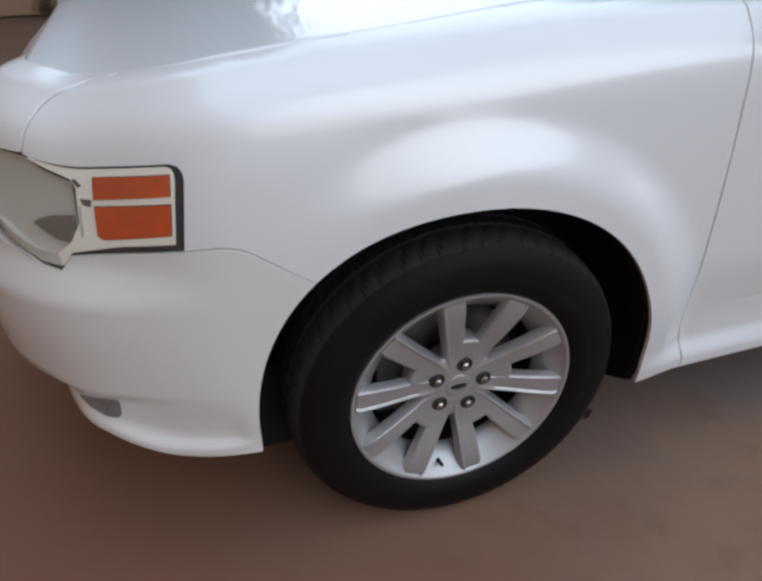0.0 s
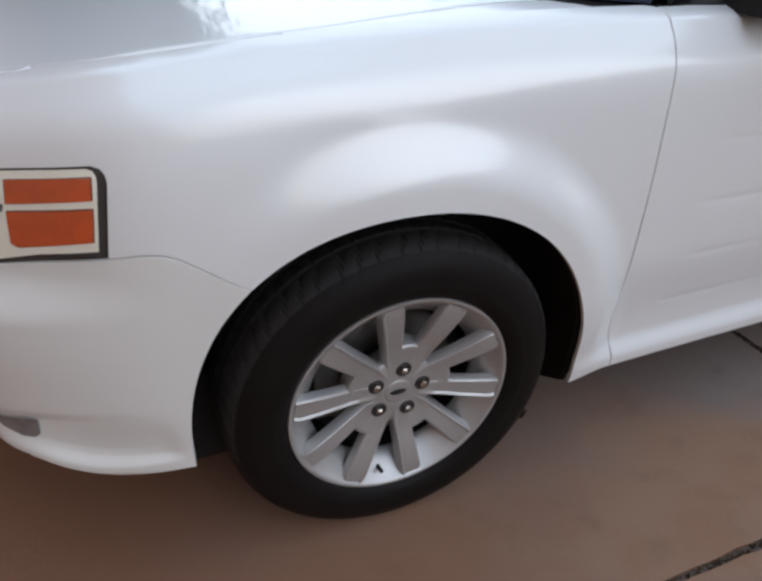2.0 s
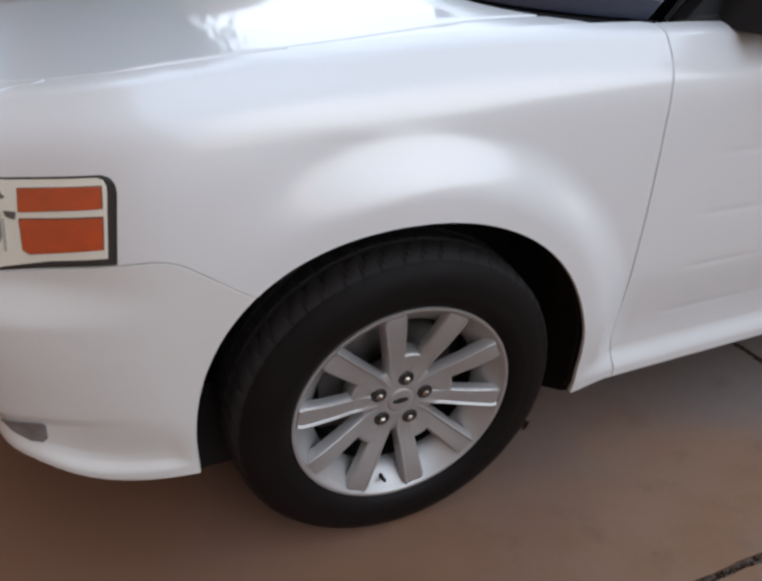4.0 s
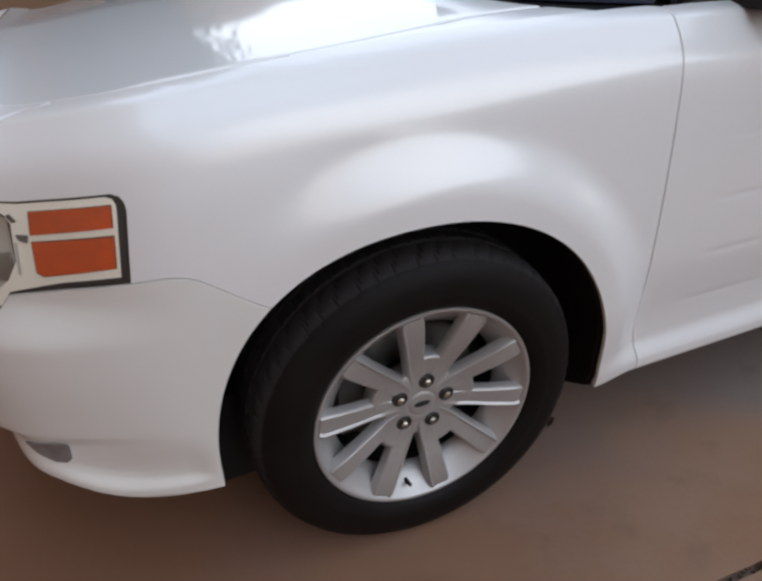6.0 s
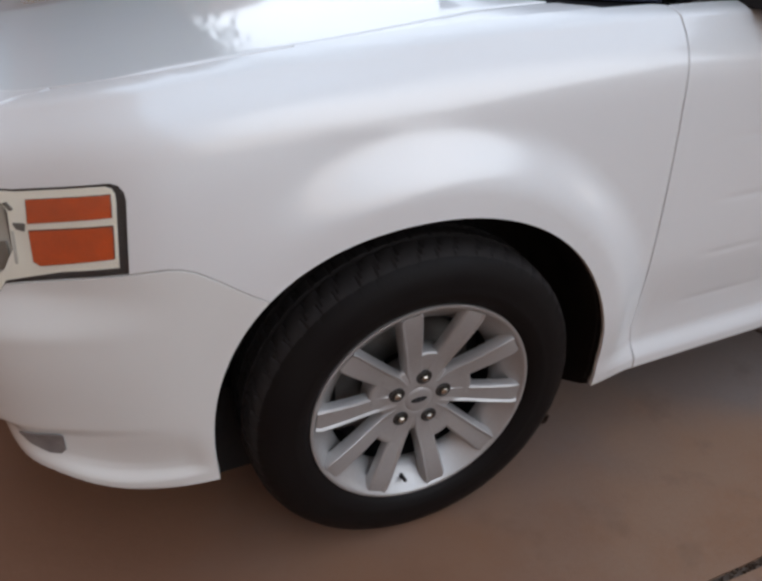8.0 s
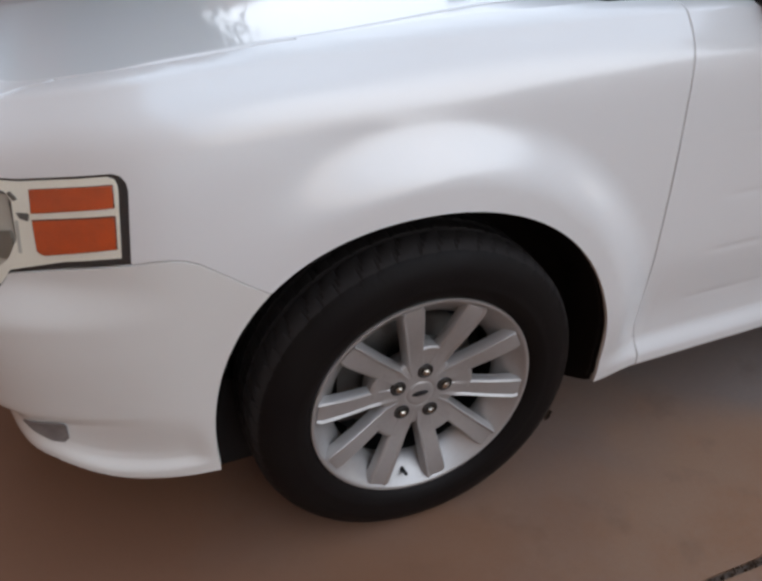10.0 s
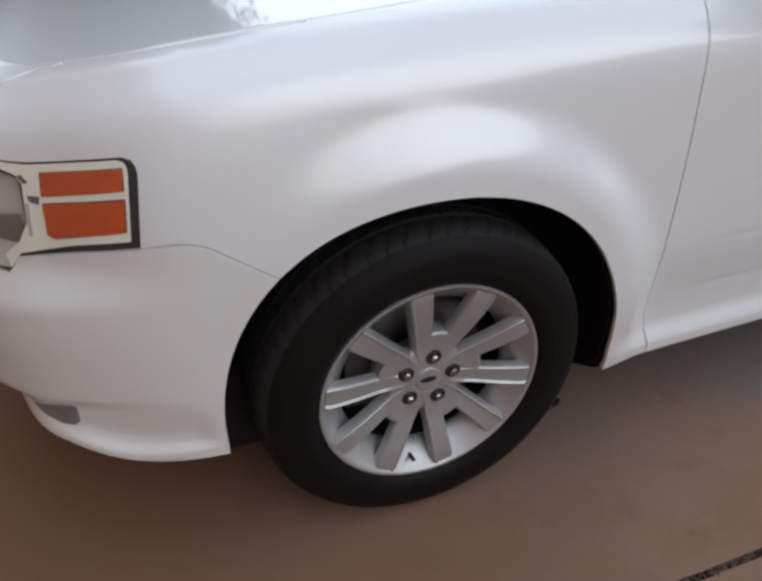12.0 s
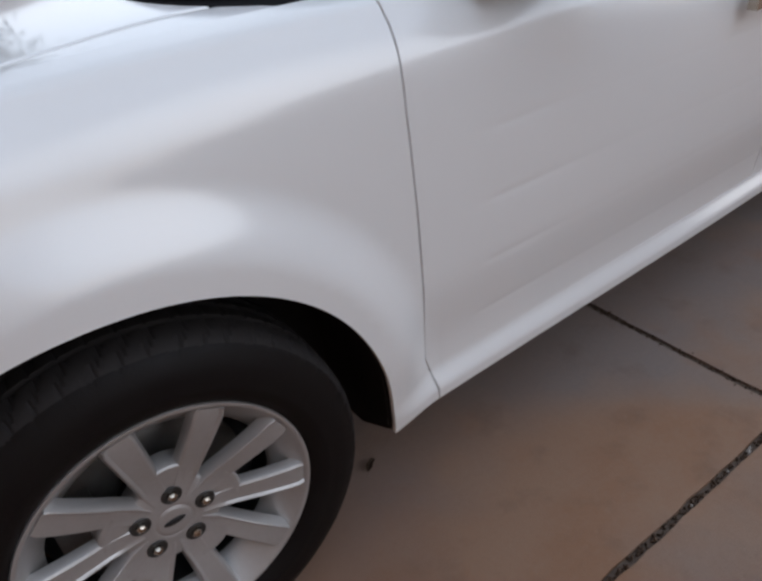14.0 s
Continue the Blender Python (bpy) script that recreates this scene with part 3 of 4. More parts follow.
def wheel_at(x, parent):
    """A wheel about its hub: rim barrel and hub in one casting, ten spokes, five nuts, cap, valve, tyre, brake."""
    rim = [(0.189, 0.066), (0.1915, 0.052), (0.207, 0.037), (0.224, 0.018), (0.2325, 0.0095), (0.2365, 0.0035), (0.2410, 0.0006), (0.2445, 0.0012), (0.2462, 0.005), (0.2455, 0.012), (0.236, 0.016), (0.232, 0.03)]
    v1, f1 = lathe(rim, 128)
    hubp = [(0.0, 0.031), (0.030, 0.031), (0.0318, 0.0320), (0.0335, 0.0312), (0.040, 0.0318), (0.068, 0.0318), (0.076, 0.0338), (0.079, 0.0345), (0.083, 0.0352), (0.086, 0.039), (0.0875, 0.07), (0.07, 0.10), (0.0, 0.10)]
    v2, f2 = lathe(hubp, 80)
    verts = v1 + v2
    faces = [f[::-1] for f in f1] + [tuple(i + len(v1) for i in f) for f in f2]
    me = mesh_of("wheel", verts, faces, SILVER)
    bm = bmesh.new()
    bm.from_mesh(me)
    bmesh.ops.remove_doubles(bm, verts=bm.verts, dist=1e-5)
    bmesh.ops.recalc_face_normals(bm, faces=bm.faces)
    bm.to_mesh(me)
    bm.free()
    me.set_sharp_from_angle(angle=radians(50))
    wheel = piece("wheel", me, parent, "silver alloy wheel with ten flat spokes", pose(x, HUB[1], HUB[2], 0, 0, -1.5 if x < 1 else 0))
    # split from the silver rim: the shade inside is put into its colour
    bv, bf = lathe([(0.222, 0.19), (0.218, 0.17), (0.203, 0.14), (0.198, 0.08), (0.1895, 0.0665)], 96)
    piece("rim_barrel", mesh_of("rim_barrel", bv, [f[::-1] for f in bf], DARK), wheel, "inner barrel of the rim, coloured dark as if in shade")
    pair = spoke_mesh(1), spoke_mesh(-1)
    web = web_mesh()
    for i in range(10):
        piece("spoke", pair[i % 2], wheel, at=pose(0, 0, 0, 0, -(99 + 36 * i), 0))
    for i in range(5):
        piece("spoke_web", web, wheel, at=pose(0, 0, 0, 0, -(81 + 72 * i), 0))
    piece("tyre", tyre_mesh(), wheel, "black rubber tyre with worn dusty sidewall")
    # nuts on dark, slightly raised discs that stand for the pockets' shade
    pv, pf = lathe([(0.0, 0.0306), (0.0142, 0.0306), (0.0150, 0.0296), (0.0162, 0.0292), (0.0174, 0.0302), (0.0180, 0.0325)], 24)
    pocket = mesh_of("nut_pocket", pv, pf, POCKET)
    nv, nf = lathe([(0.0, 0.0215), (0.0045, 0.0218), (0.0075, 0.0238), (0.0086, 0.026), (0.0090, 0.0325)], 6)
    nut = mesh_of("lug_nut", nv, nf, CHROME, smooth=False)
    for i in range(5):
        a = radians(80 - 72 * i)
        at = Matrix.Translation((0.05715 * math.cos(a), 0, 0.05715 * math.sin(a)))
        piece("nut_pocket", pocket, wheel, at=at)
        piece("lug_nut", nut, wheel, "chrome lug nut", at=at @ pose(0, 0, 0, 0, 20 * i, 0))
    cv, cf = lathe([(0.0, 0.0300), (0.020, 0.0300), (0.0262, 0.0303), (0.0285, 0.0310), (0.0295, 0.0325)], 48)
    piece("centre_cap", mesh_of("centre_cap", cv, cf, SILVER), wheel, "silver centre cap with a dark oval badge")
    bv, bf = lathe([(0.0, 0.0292), (0.9, 0.0293), (1.0, 0.0303)], 40)
    piece("badge", mesh_of("badge", [(x * 0.0195, y, z * 0.0075) for x, y, z in bv], bf, DARK), wheel, "plain dark oval badge")
    a = radians(-100)
    vv, vf = lathe([(0.0, -0.018), (0.0035, -0.018), (0.0045, -0.016), (0.0045, 0.0), (0.0065, 0.012), (0.0075, 0.022)], 16)
    piece("valve_stem", mesh_of("valve_stem", vv, vf, DARK), wheel, "black rubber tyre valve", at=Matrix.Translation((0.2125 * math.cos(a), 0.022, 0.2125 * math.sin(a))) @ pose(0, 0, 0, -20, 0, 0))
    dv, df = lathe([(0.07, 0.115), (0.075, 0.112), (0.158, 0.112), (0.160, 0.116), (0.158, 0.135)], 96)
    piece("brake_disc", mesh_of("brake_disc", dv, df, DISC), wheel, "dull grey brake disc")
    bm = bmesh.new()
    box(bm, -0.165, -0.095, 0.085, 0.16, -0.075, 0.085)
    part("brake_caliper", bm, DISC, wheel, bevel=0.012)
    # dark sheet behind the brake, so the spoke windows read as shade
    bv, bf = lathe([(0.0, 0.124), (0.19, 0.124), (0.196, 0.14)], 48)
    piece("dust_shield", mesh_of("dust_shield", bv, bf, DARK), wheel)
    return wheel


front_wheel = wheel_at(0.0, car)
copy_thing(front_wheel, pose(WHEELBASE, HUB[1], HUB[2], 0, 30, 0))
for x in (0.0, WHEELBASE):
    copy_thing(front_wheel, pose(x, 2 * MID - HUB[1], HUB[2], 0, 40, 180))

# ---------------------------------------------------------------- lamps
HOUSING = [(-0.745, 0.9025), (-0.703, 0.8952), (-0.672, 0.8920), (-0.642, 0.8915), (-0.56, 0.8985), (-0.496, 0.9040), (-0.4855, 0.9005), (-0.4805, 0.892), (-0.480, 0.881), (-0.4985, 0.7665), (-0.60, 0.7555), (-0.702, 0.742), (-0.726, 0.717), (-0.77, 0.7195), (-0.81, 0.731), (-0.85, 0.748), (-0.885, 0.778), (-0.877, 0.784), (-0.845, 0.764), (-0.81, 0.746), (-0.77, 0.738), (-0.730, 0.739), (-0.695, 0.76), (-0.671, 0.80), (-0.664, 0.868), (-0.715, 0.884), (-0.745, 0.898)][::-1]
lamps = panel("headlight", HOUSING, GASKET, car, "headlight unit with clear cover and two amber reflectors", 0.03, 0.03, fold=0.03, deeper=0.004)
BEZEL = [(-0.743, 0.9015), (-0.703, 0.8932), (-0.672, 0.8893), (-0.642, 0.8885), (-0.56, 0.8955), (-0.504, 0.9000), (-0.4955, 0.8970), (-0.4925, 0.889), (-0.493, 0.880), (-0.509, 0.7765), (-0.60, 0.7665), (-0.699, 0.7470), (-0.7235, 0.7215), (-0.7285, 0.7425), (-0.694, 0.766), (-0.669, 0.80), (-0.660, 0.860), (-0.668, 0.8735), (-0.700, 0.8845), (-0.743, 0.8985)][::-1]
LOWER_ARM = [(-0.7245, 0.7215), (-0.77, 0.7235), (-0.81, 0.735), (-0.848, 0.752), (-0.882, 0.780), (-0.874, 0.786), (-0.842, 0.768), (-0.808, 0.751), (-0.77, 0.741), (-0.7295, 0.7425)][::-1]
panel("lower_arm", LOWER_ARM, BOWL, lamps, "dull grey lower arm of the bezel", 0.02, 0.02, fold=0.02, deeper=0.0028)
panel("bezel", BEZEL, REFLECTOR, lamps, "cream-white lamp bezel", 0.02, 0.02, fold=0.02, deeper=0.0028)
BOWL_LINE = [(-0.662, 0.868), (-0.667, 0.79), (-0.693, 0.755), (-0.73, 0.735), (-0.81, 0.742), (-0.86, 0.765), (-0.882, 0.80), (-0.885, 0.88), (-0.86, 0.905), (-0.79, 0.9065), (-0.748, 0.9035), (-0.715, 0.886)][::-1]


def bowl(parent, mirror):
    """The hollow reflector: a dished sheet below the rim."""
    c = np.mean(BOWL_LINE, 0)
    verts, faces, n = [], [], len(BOWL_LINE)
    for k, d in ((1.0, 0.0025), (0.95, 0.008), (0.86, 0.014), (0.66, 0.018), (0.35, 0.0205), (0.12, 0.021)):
        q = c + (np.array(BOWL_LINE) - c) * k
        verts += list(skin(q[:, 0], q[:, 1], d))
    for r in range(5):
        faces += [(r * n + i, r * n + (i + 1) % n, (r + 1) * n + (i + 1) % n, (r + 1) * n + i) for i in range(n)]
    faces.append(tuple(range(5 * n, 6 * n)))
    v = np.array(verts)
    if mirror:
        v, faces = v * [1, -1, 1] + [0, 2 * MID, 0], [f[::-1] for f in faces]
    piece("reflector_bowl", mesh_of("reflector_bowl", v, faces, BOWL), parent, "grey hollow reflector bowl")


CLIP = material("clip_grey", (0.12, 0.11, 0.10), 0.5, vary=0.4, scale=60)
RUST = material("brown_edge", (0.16, 0.05, 0.025), 0.5, vary=0.5, scale=40)
bowl(lamps[0], False)
bowl(lamps[1], True)
for q in ([(-0.624, 0.8775), (-0.500, 0.8880), (-0.5045, 0.8570), (-0.630, 0.8445)], [(-0.632, 0.8300), (-0.506, 0.8410), (-0.5140, 0.7925), (-0.628, 0.7775), (-0.638, 0.7835)]):
    m = np.mean(q, 0)
    edge = [tuple(m + (np.array(w) - m) * (1.03, 1.075)) for w in q]
    panel("reflector_frame", edge[::-1], RUST, lamps, "dark brown edge of the reflector", 0.02, 0.02, fold=0.004, deeper=0.0012)
    panel("amber_reflector", q[::-1], AMBER, lamps, "ribbed orange reflector", 0.02, 0.02, fold=0.006, deeper=-0.0008)
for q in ([(-0.663, 0.872), (-0.658, 0.8735), (-0.650, 0.864), (-0.655, 0.862)], [(-0.655, 0.8425), (-0.637, 0.8415), (-0.641, 0.8315), (-0.652, 0.8345)]):
    panel("lamp_clip", q[::-1], CLIP, lamps, "small dark clip", fold=0.004, deeper=0.0)
# dark wedge: the ground's reflection in the bowl, put into a colour
panel("bowl_ground_wedge", [(-0.775, 0.789), (-0.73, 0.804), (-0.683, 0.808), (-0.685, 0.780), (-0.702, 0.762), (-0.730, 0.766)][::-1], WEDGE, lamps, "dark wedge on the lamp bowl standing for the mirrored ground", 0.02, 0.02, fold=0.004, deeper=0.009)
panel("lamp_slot", [(-0.662, 0.830), (-0.658, 0.830), (-0.667, 0.778), (-0.671, 0.778)][::-1], BOWL, lamps, "narrow grey slot in the bezel", fold=0.003, deeper=0.0012)
COVER = [(-0.746, 0.9030), (-0.703, 0.8955), (-0.672, 0.8924), (-0.642, 0.8919), (-0.56, 0.8989), (-0.496, 0.9044), (-0.485, 0.9008), (-0.480, 0.892), (-0.4795, 0.881), (-0.498, 0.7662), (-0.60, 0.7552), (-0.702, 0.7417), (-0.726, 0.7168), (-0.77, 0.7192), (-0.81, 0.7307), (-0.85, 0.7475), (-0.886, 0.778), (-0.888, 0.88), (-0.862, 0.9065), (-0.79, 0.908)][::-1]
for cover in panel("clear_cover", COVER, LENS, lamps, "clear lamp cover flush with the body", 0.025, 0.025, fold=0.002, deeper=-0.0028):
    cover.visible_shadow = False
panel("fog_lamp", [(-0.768, 0.442), (-0.700, 0.4500), (-0.681, 0.4500), (-0.6775, 0.4455), (-0.682, 0.414), (-0.691, 0.406), (-0.712, 0.408), (-0.745, 0.424)][::-1], FOG, car, "small grey fog lamp let into the bumper", 0.03, 0.03, fold=0.003, deeper=-0.005)
# grille and its bars
panel("grille", [(U0 + 0.003, 0.74), (U0 + 0.003, 0.912), (-0.905, 0.912), (-0.905, 0.74)], DARK, car, "dark grille behind bright bars", 0.1, 0.05, fold=0.02, deeper=0.035)
for z in (0.765, 0.815, 0.865):
    panel("grille_bar", [(U0 + 0.003, z - 0.014), (U0 + 0.003, z + 0.014), (-0.902, z + 0.014), (-0.902, z - 0.014)], MACHINED, car, fold=0.03, deeper=0.01, step=0.05)


# ---------------------------------------------------------------- glasshouse
def sheet(name, rows, mat, parent, label=""):
    g = np.array(rows)
    nv, nu = g.shape[:2]
    faces = [(i * nu + j, i * nu + j + 1, (i + 1) * nu + j + 1, (i + 1) * nu + j) for i in range(nv - 1) for j in range(nu - 1)]
    ob = piece(name, mesh_of(name, g.reshape(-1, 3), faces, mat), parent, label)
    solid = ob.modifiers.new("thickness", "SOLIDIFY")
    solid.thickness, solid.offset = 0.006, 0
    return ob


ys = np.sin(np.linspace(-1, 1, 61) * math.pi / 2)
base_line = np.stack([0.252 + 0.305 * abs(ys) ** 6, MID + ys * (MID - 0.17), 1.078 + 0.03 * (1 - ys**2)], -1)
roof_line = np.stack([1.30 - 0.12 * (1 - ys**2), MID + ys * (MID - 0.29), 1.615 + 0.04 * (1 - ys**2)], -1)
sheet("windshield", [base_line * (1 - t) + roof_line * t + np.array([0.0, 0.0, 0.04 * math.sin(math.pi * t)]) for t in np.linspace(0, 1, 10)], GLASS, car, "dark windshield glass")
cowl_a = np.stack([0.225 + 0.170 * abs(ys) ** 7.5, MID + ys * (MID - 0.172), 1.056 + 0.038 * (1 - ys**2)], -1)
sheet("cowl", [cowl_a, base_line + np.array([0.03, 0, -0.004])], COWL, car, "matt black plastic cowl panel at the foot of the windshield")
for s in (0, 1):
    def put(p):
        return [(x, 2 * MID - y if s else y, z) for x, y, z in p]
    sheet("window_sill_trim", [put([(x, float(skin(x, crest(x) - 0.001)[1]) - 0.002, float(crest(x)) - 0.003) for x in np.linspace(0.618, 3.9, 30)]), put([(x, float(skin(x, crest(x) - 0.001)[1]) + 0.02, float(crest(x)) + 0.014) for x in np.linspace(0.618, 3.9, 30)])], DARK, car, "black weather strip along the windows")
    for a, b in ((0.70, 1.89), (2.01, 2.56), (2.66, 3.75)):
        sheet("side_window", [put([(x + (0.62 if a < 1 and x < 0.72 else 0) * t * 0.62, 0.168 + 0.11 * t, float(crest(x)) + 0.01 + (0.50 + 0.02 * math.sin(x)) * t) for x in np.linspace(a, b, 8)]) for t in np.linspace(0, 1, 6)], GLASS, car, "dark side window")
    for (xa, xb), (xc, xd) in (((0.588, 0.628), (1.27, 1.34)), ((1.88, 2.02), (1.88, 2.02)), ((2.55, 2.67), (2.55, 2.67)), ((3.74, 3.98), (3.70, 3.88))):
        sheet("pillar", [put([(xa, 0.150, 1.07), (xb, 0.150, 1.07)]), put([((xa + xc) / 2, 0.216, 1.36), ((xb + xd) / 2, 0.216, 1.36)]), put([(xc, 0.275, 1.63), (xd, 0.275, 1.63)])], COWL, car, "matt black window pillar")
bm = bmesh.new()
box(bm, 1.20, 3.95, 0.25, 2 * MID - 0.25, 1.615, 1.70)
part("roof", bm, PAINT, car, "white flat roof", bevel=0.035, segments=4)
sheet("rear_window", [[(4.02, MID + y, 1.10) for y in (-0.72, 0, 0.72)], [(3.92, MID + y, 1.62) for y in (-0.66, 0, 0.66)]], GLASS, car, "dark rear window")
bm = bmesh.new()
box(bm, 0.55, 3.9, 0.20, 2 * MID - 0.20, 0.60, 1.06)
part("cabin_interior", bm, DARK, car, "dark interior below the windows", bevel=0.02)


def mirror_at(s):
    def sided(bm):
        if s:
            for q in bm.verts:
                q.co.y = 2 * MID - q.co.y
        return bm

    bm = bmesh.new()
    for q in box(bm, 0.86, 1.02, -0.17, 0.06, 1.115, 1.30):
        if q.co.x < 0.93:
            q.co.y = q.co.y * 0.84
            q.co.z = 1.20 + (q.co.z - 1.20) * 0.74
    ob = part("door_mirror", sided(bm), DARK, car, "black door mirror", bevel=0.03, segments=3)
    bm = bmesh.new()
    for q in box(bm, 0.735, 0.90, 0.03, 0.165, 1.066, 1.16):
        if q.co.z > 1.1:
            q.co.x += 0.03
    part("mirror_foot", sided(bm), DARK, ob, bevel=0.016, segments=3)
    bm = bmesh.new()
    low = [(0.60, 0.157, 1.079), (0.92, 0.157, 1.079), (0.92, 0.205, 1.32), (0.80, 0.198, 1.28)]
    outer = [bm.verts.new(q) for q in low]
    inner = [bm.verts.new((x, y + 0.012, z)) for x, y, z in low]
    bm.faces.new(outer)
    bm.faces.new(inner[::-1])
    for i in range(4):
        bm.faces.new((outer[i], outer[(i + 1) % 4], inner[(i + 1) % 4], inner[i]))
    part("window_sail", sided(bm), DARK, ob, bevel=0.003)


mirror_at(0)
mirror_at(1)


def handle_at(x, s, door):
    bm = bmesh.new()
    box(bm, x, x + 0.20, -0.012, 0.012, 0.893, 0.925)
    if s:
        for q in bm.verts:
            q.co.y = 2 * MID - q.co.y
    part("door_handle", bm, CHROME, door, "chrome door handle", bevel=0.008)


for s in (0, 1):
    handle_at(1.575, s, front_doors[s])
    handle_at(2.33, s, rear_doors[s])


# ---------------------------------------------------------------- driveway
def concrete():
    m = bpy.data.materials.new("stained_concrete")
    m.use_nodes = True
    n, l = m.node_tree.nodes, m.node_tree.links
    p, co = n["Principled BSDF"], n.new("ShaderNodeTexCoord")

    def noise_of(scale, detail, rough=0.55):
        q = n.new("ShaderNodeTexNoise")
        q.inputs["Scale"].default_value, q.inputs["Detail"].default_value, q.inputs["Roughness"].default_value = scale, detail, rough
        l.new(co.outputs["Object"], q.inputs["Vector"])
        return q.outputs[0]

    def mix(f, lo, hi, a, b, amount=1.0):
        r, x = n.new("ShaderNodeMapRange"), n.new("ShaderNodeMix")
        r.inputs[1].default_value, r.inputs[2].default_value, r.inputs[4].default_value = lo, hi, amount
        x.data_type = "RGBA"
        l.new(f, r.inputs[0])
        l.new(r.outputs[0], x.inputs[0])
        for k, c in ((6, a), (7, b)):
            if isinstance(c, tuple):
                x.inputs[k].default_value = (*c, 1)
            else:
                l.new(c, x.inputs[k])
        return x.outputs[2]

    # orange stains, masked to thin into plain grey-brown from the joint towards the car
    place, strip, spot, stain = n.new("ShaderNodeSeparateXYZ"), n.new("ShaderNodeMapRange"), n.new("ShaderNodeMath"), n.new("ShaderNodeMath")
    l.new(co.outputs["Object"], place.inputs[0])
    l.new(place.outputs[1], strip.inputs[0])
    strip.interpolation_type = "SMOOTHSTEP"
    strip.inputs[1].default_value, strip.inputs[2].default_value, strip.inputs[3].default_value, strip.inputs[4].default_value = 0.10, 0.62, 0.09, -0.16
    spot.operation = stain.operation = "ADD"
    l.new(noise_of(1.3, 3), spot.inputs[0])
    l.new(strip.outputs[0], spot.inputs[1])
    l.new(noise_of(3.3, 4), stain.inputs[0])
    l.new(strip.outputs[0], stain.inputs[1])
    c = mix(spot.outputs[0], 0.40, 0.62, (0.190, 0.148, 0.131), (0.268, 0.156, 0.100))
    c = mix(stain.outputs[0], 0.50, 0.72, c, (0.246, 0.118, 0.060), 0.6)
    c = mix(noise_of(7.0, 5), 0.55, 0.75, c, (0.114, 0.071, 0.047), 0.45)
    c = mix(noise_of(60, 6, 0.7), 0.45, 0.8, c, (0.274, 0.195, 0.150), 0.3)
    c = mix(noise_of(240, 3, 0.7), 0.52, 0.75, c, (0.086, 0.056, 0.040), 0.35)
    # a broad fade to redder, darker brown towards the nose, broken by noise
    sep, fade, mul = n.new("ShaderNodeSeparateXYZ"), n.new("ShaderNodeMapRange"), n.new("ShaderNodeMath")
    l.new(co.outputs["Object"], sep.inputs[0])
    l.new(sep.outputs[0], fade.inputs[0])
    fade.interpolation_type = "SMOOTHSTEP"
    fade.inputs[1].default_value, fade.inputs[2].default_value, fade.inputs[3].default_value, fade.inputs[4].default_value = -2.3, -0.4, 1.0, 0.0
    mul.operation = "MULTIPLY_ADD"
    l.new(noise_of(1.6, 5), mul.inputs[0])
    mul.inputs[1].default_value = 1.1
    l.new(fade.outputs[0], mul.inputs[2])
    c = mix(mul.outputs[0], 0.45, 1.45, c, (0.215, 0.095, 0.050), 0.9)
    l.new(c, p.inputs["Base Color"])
    p.inputs["Roughness"].default_value = 0.82
    b, b2 = n.new("ShaderNodeBump"), n.new("ShaderNodeBump")
    b.inputs["Distance"].default_value, b.inputs["Strength"].default_value = 0.002, 0.5
    b2.inputs["Distance"].default_value, b2.inputs["Strength"].default_value = 0.004, 0.35
    l.new(noise_of(300, 4), b.inputs["Height"])
    l.new(noise_of(25, 4), b2.inputs["Height"])
    l.new(b2.outputs[0], b.inputs["Normal"])
    l.new(b.outputs[0], p.inputs["Normal"])
    return m


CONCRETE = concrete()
JOINT = material("joint_dirt", (0.085, 0.060, 0.046), 0.95, vary=0.9, scale=30, other=(0.15, 0.11, 0.085), bump=0.8, bump_scale=150)
DIRT = material("brown_dirt", (0.20, 0.112, 0.072), 0.95, vary=0.8, scale=0.6, other=(0.135, 0.074, 0.048), bump=0.8, bump_scale=30)
driveway = tagged(new("driveway", mesh_of("driveway", [(-8.1, -4.1, -0.009), (8.1, -4.1, -0.009), (8.1, 4.1, -0.009), (-8.1, 4.1, -0.009)], [(0, 1, 2, 3)], JOINT)), "brown stained concrete driveway with dirty expansion joints", kind="structure")
LAID = pose(1.402, -0.404, 0, 0, 0, -2.2)
driveway.matrix_basis = LAID
XJ, YJ = (-8.06, -4.03, 0.0, 4.03, 8.06), (-4.06, 0.0, 4.06)


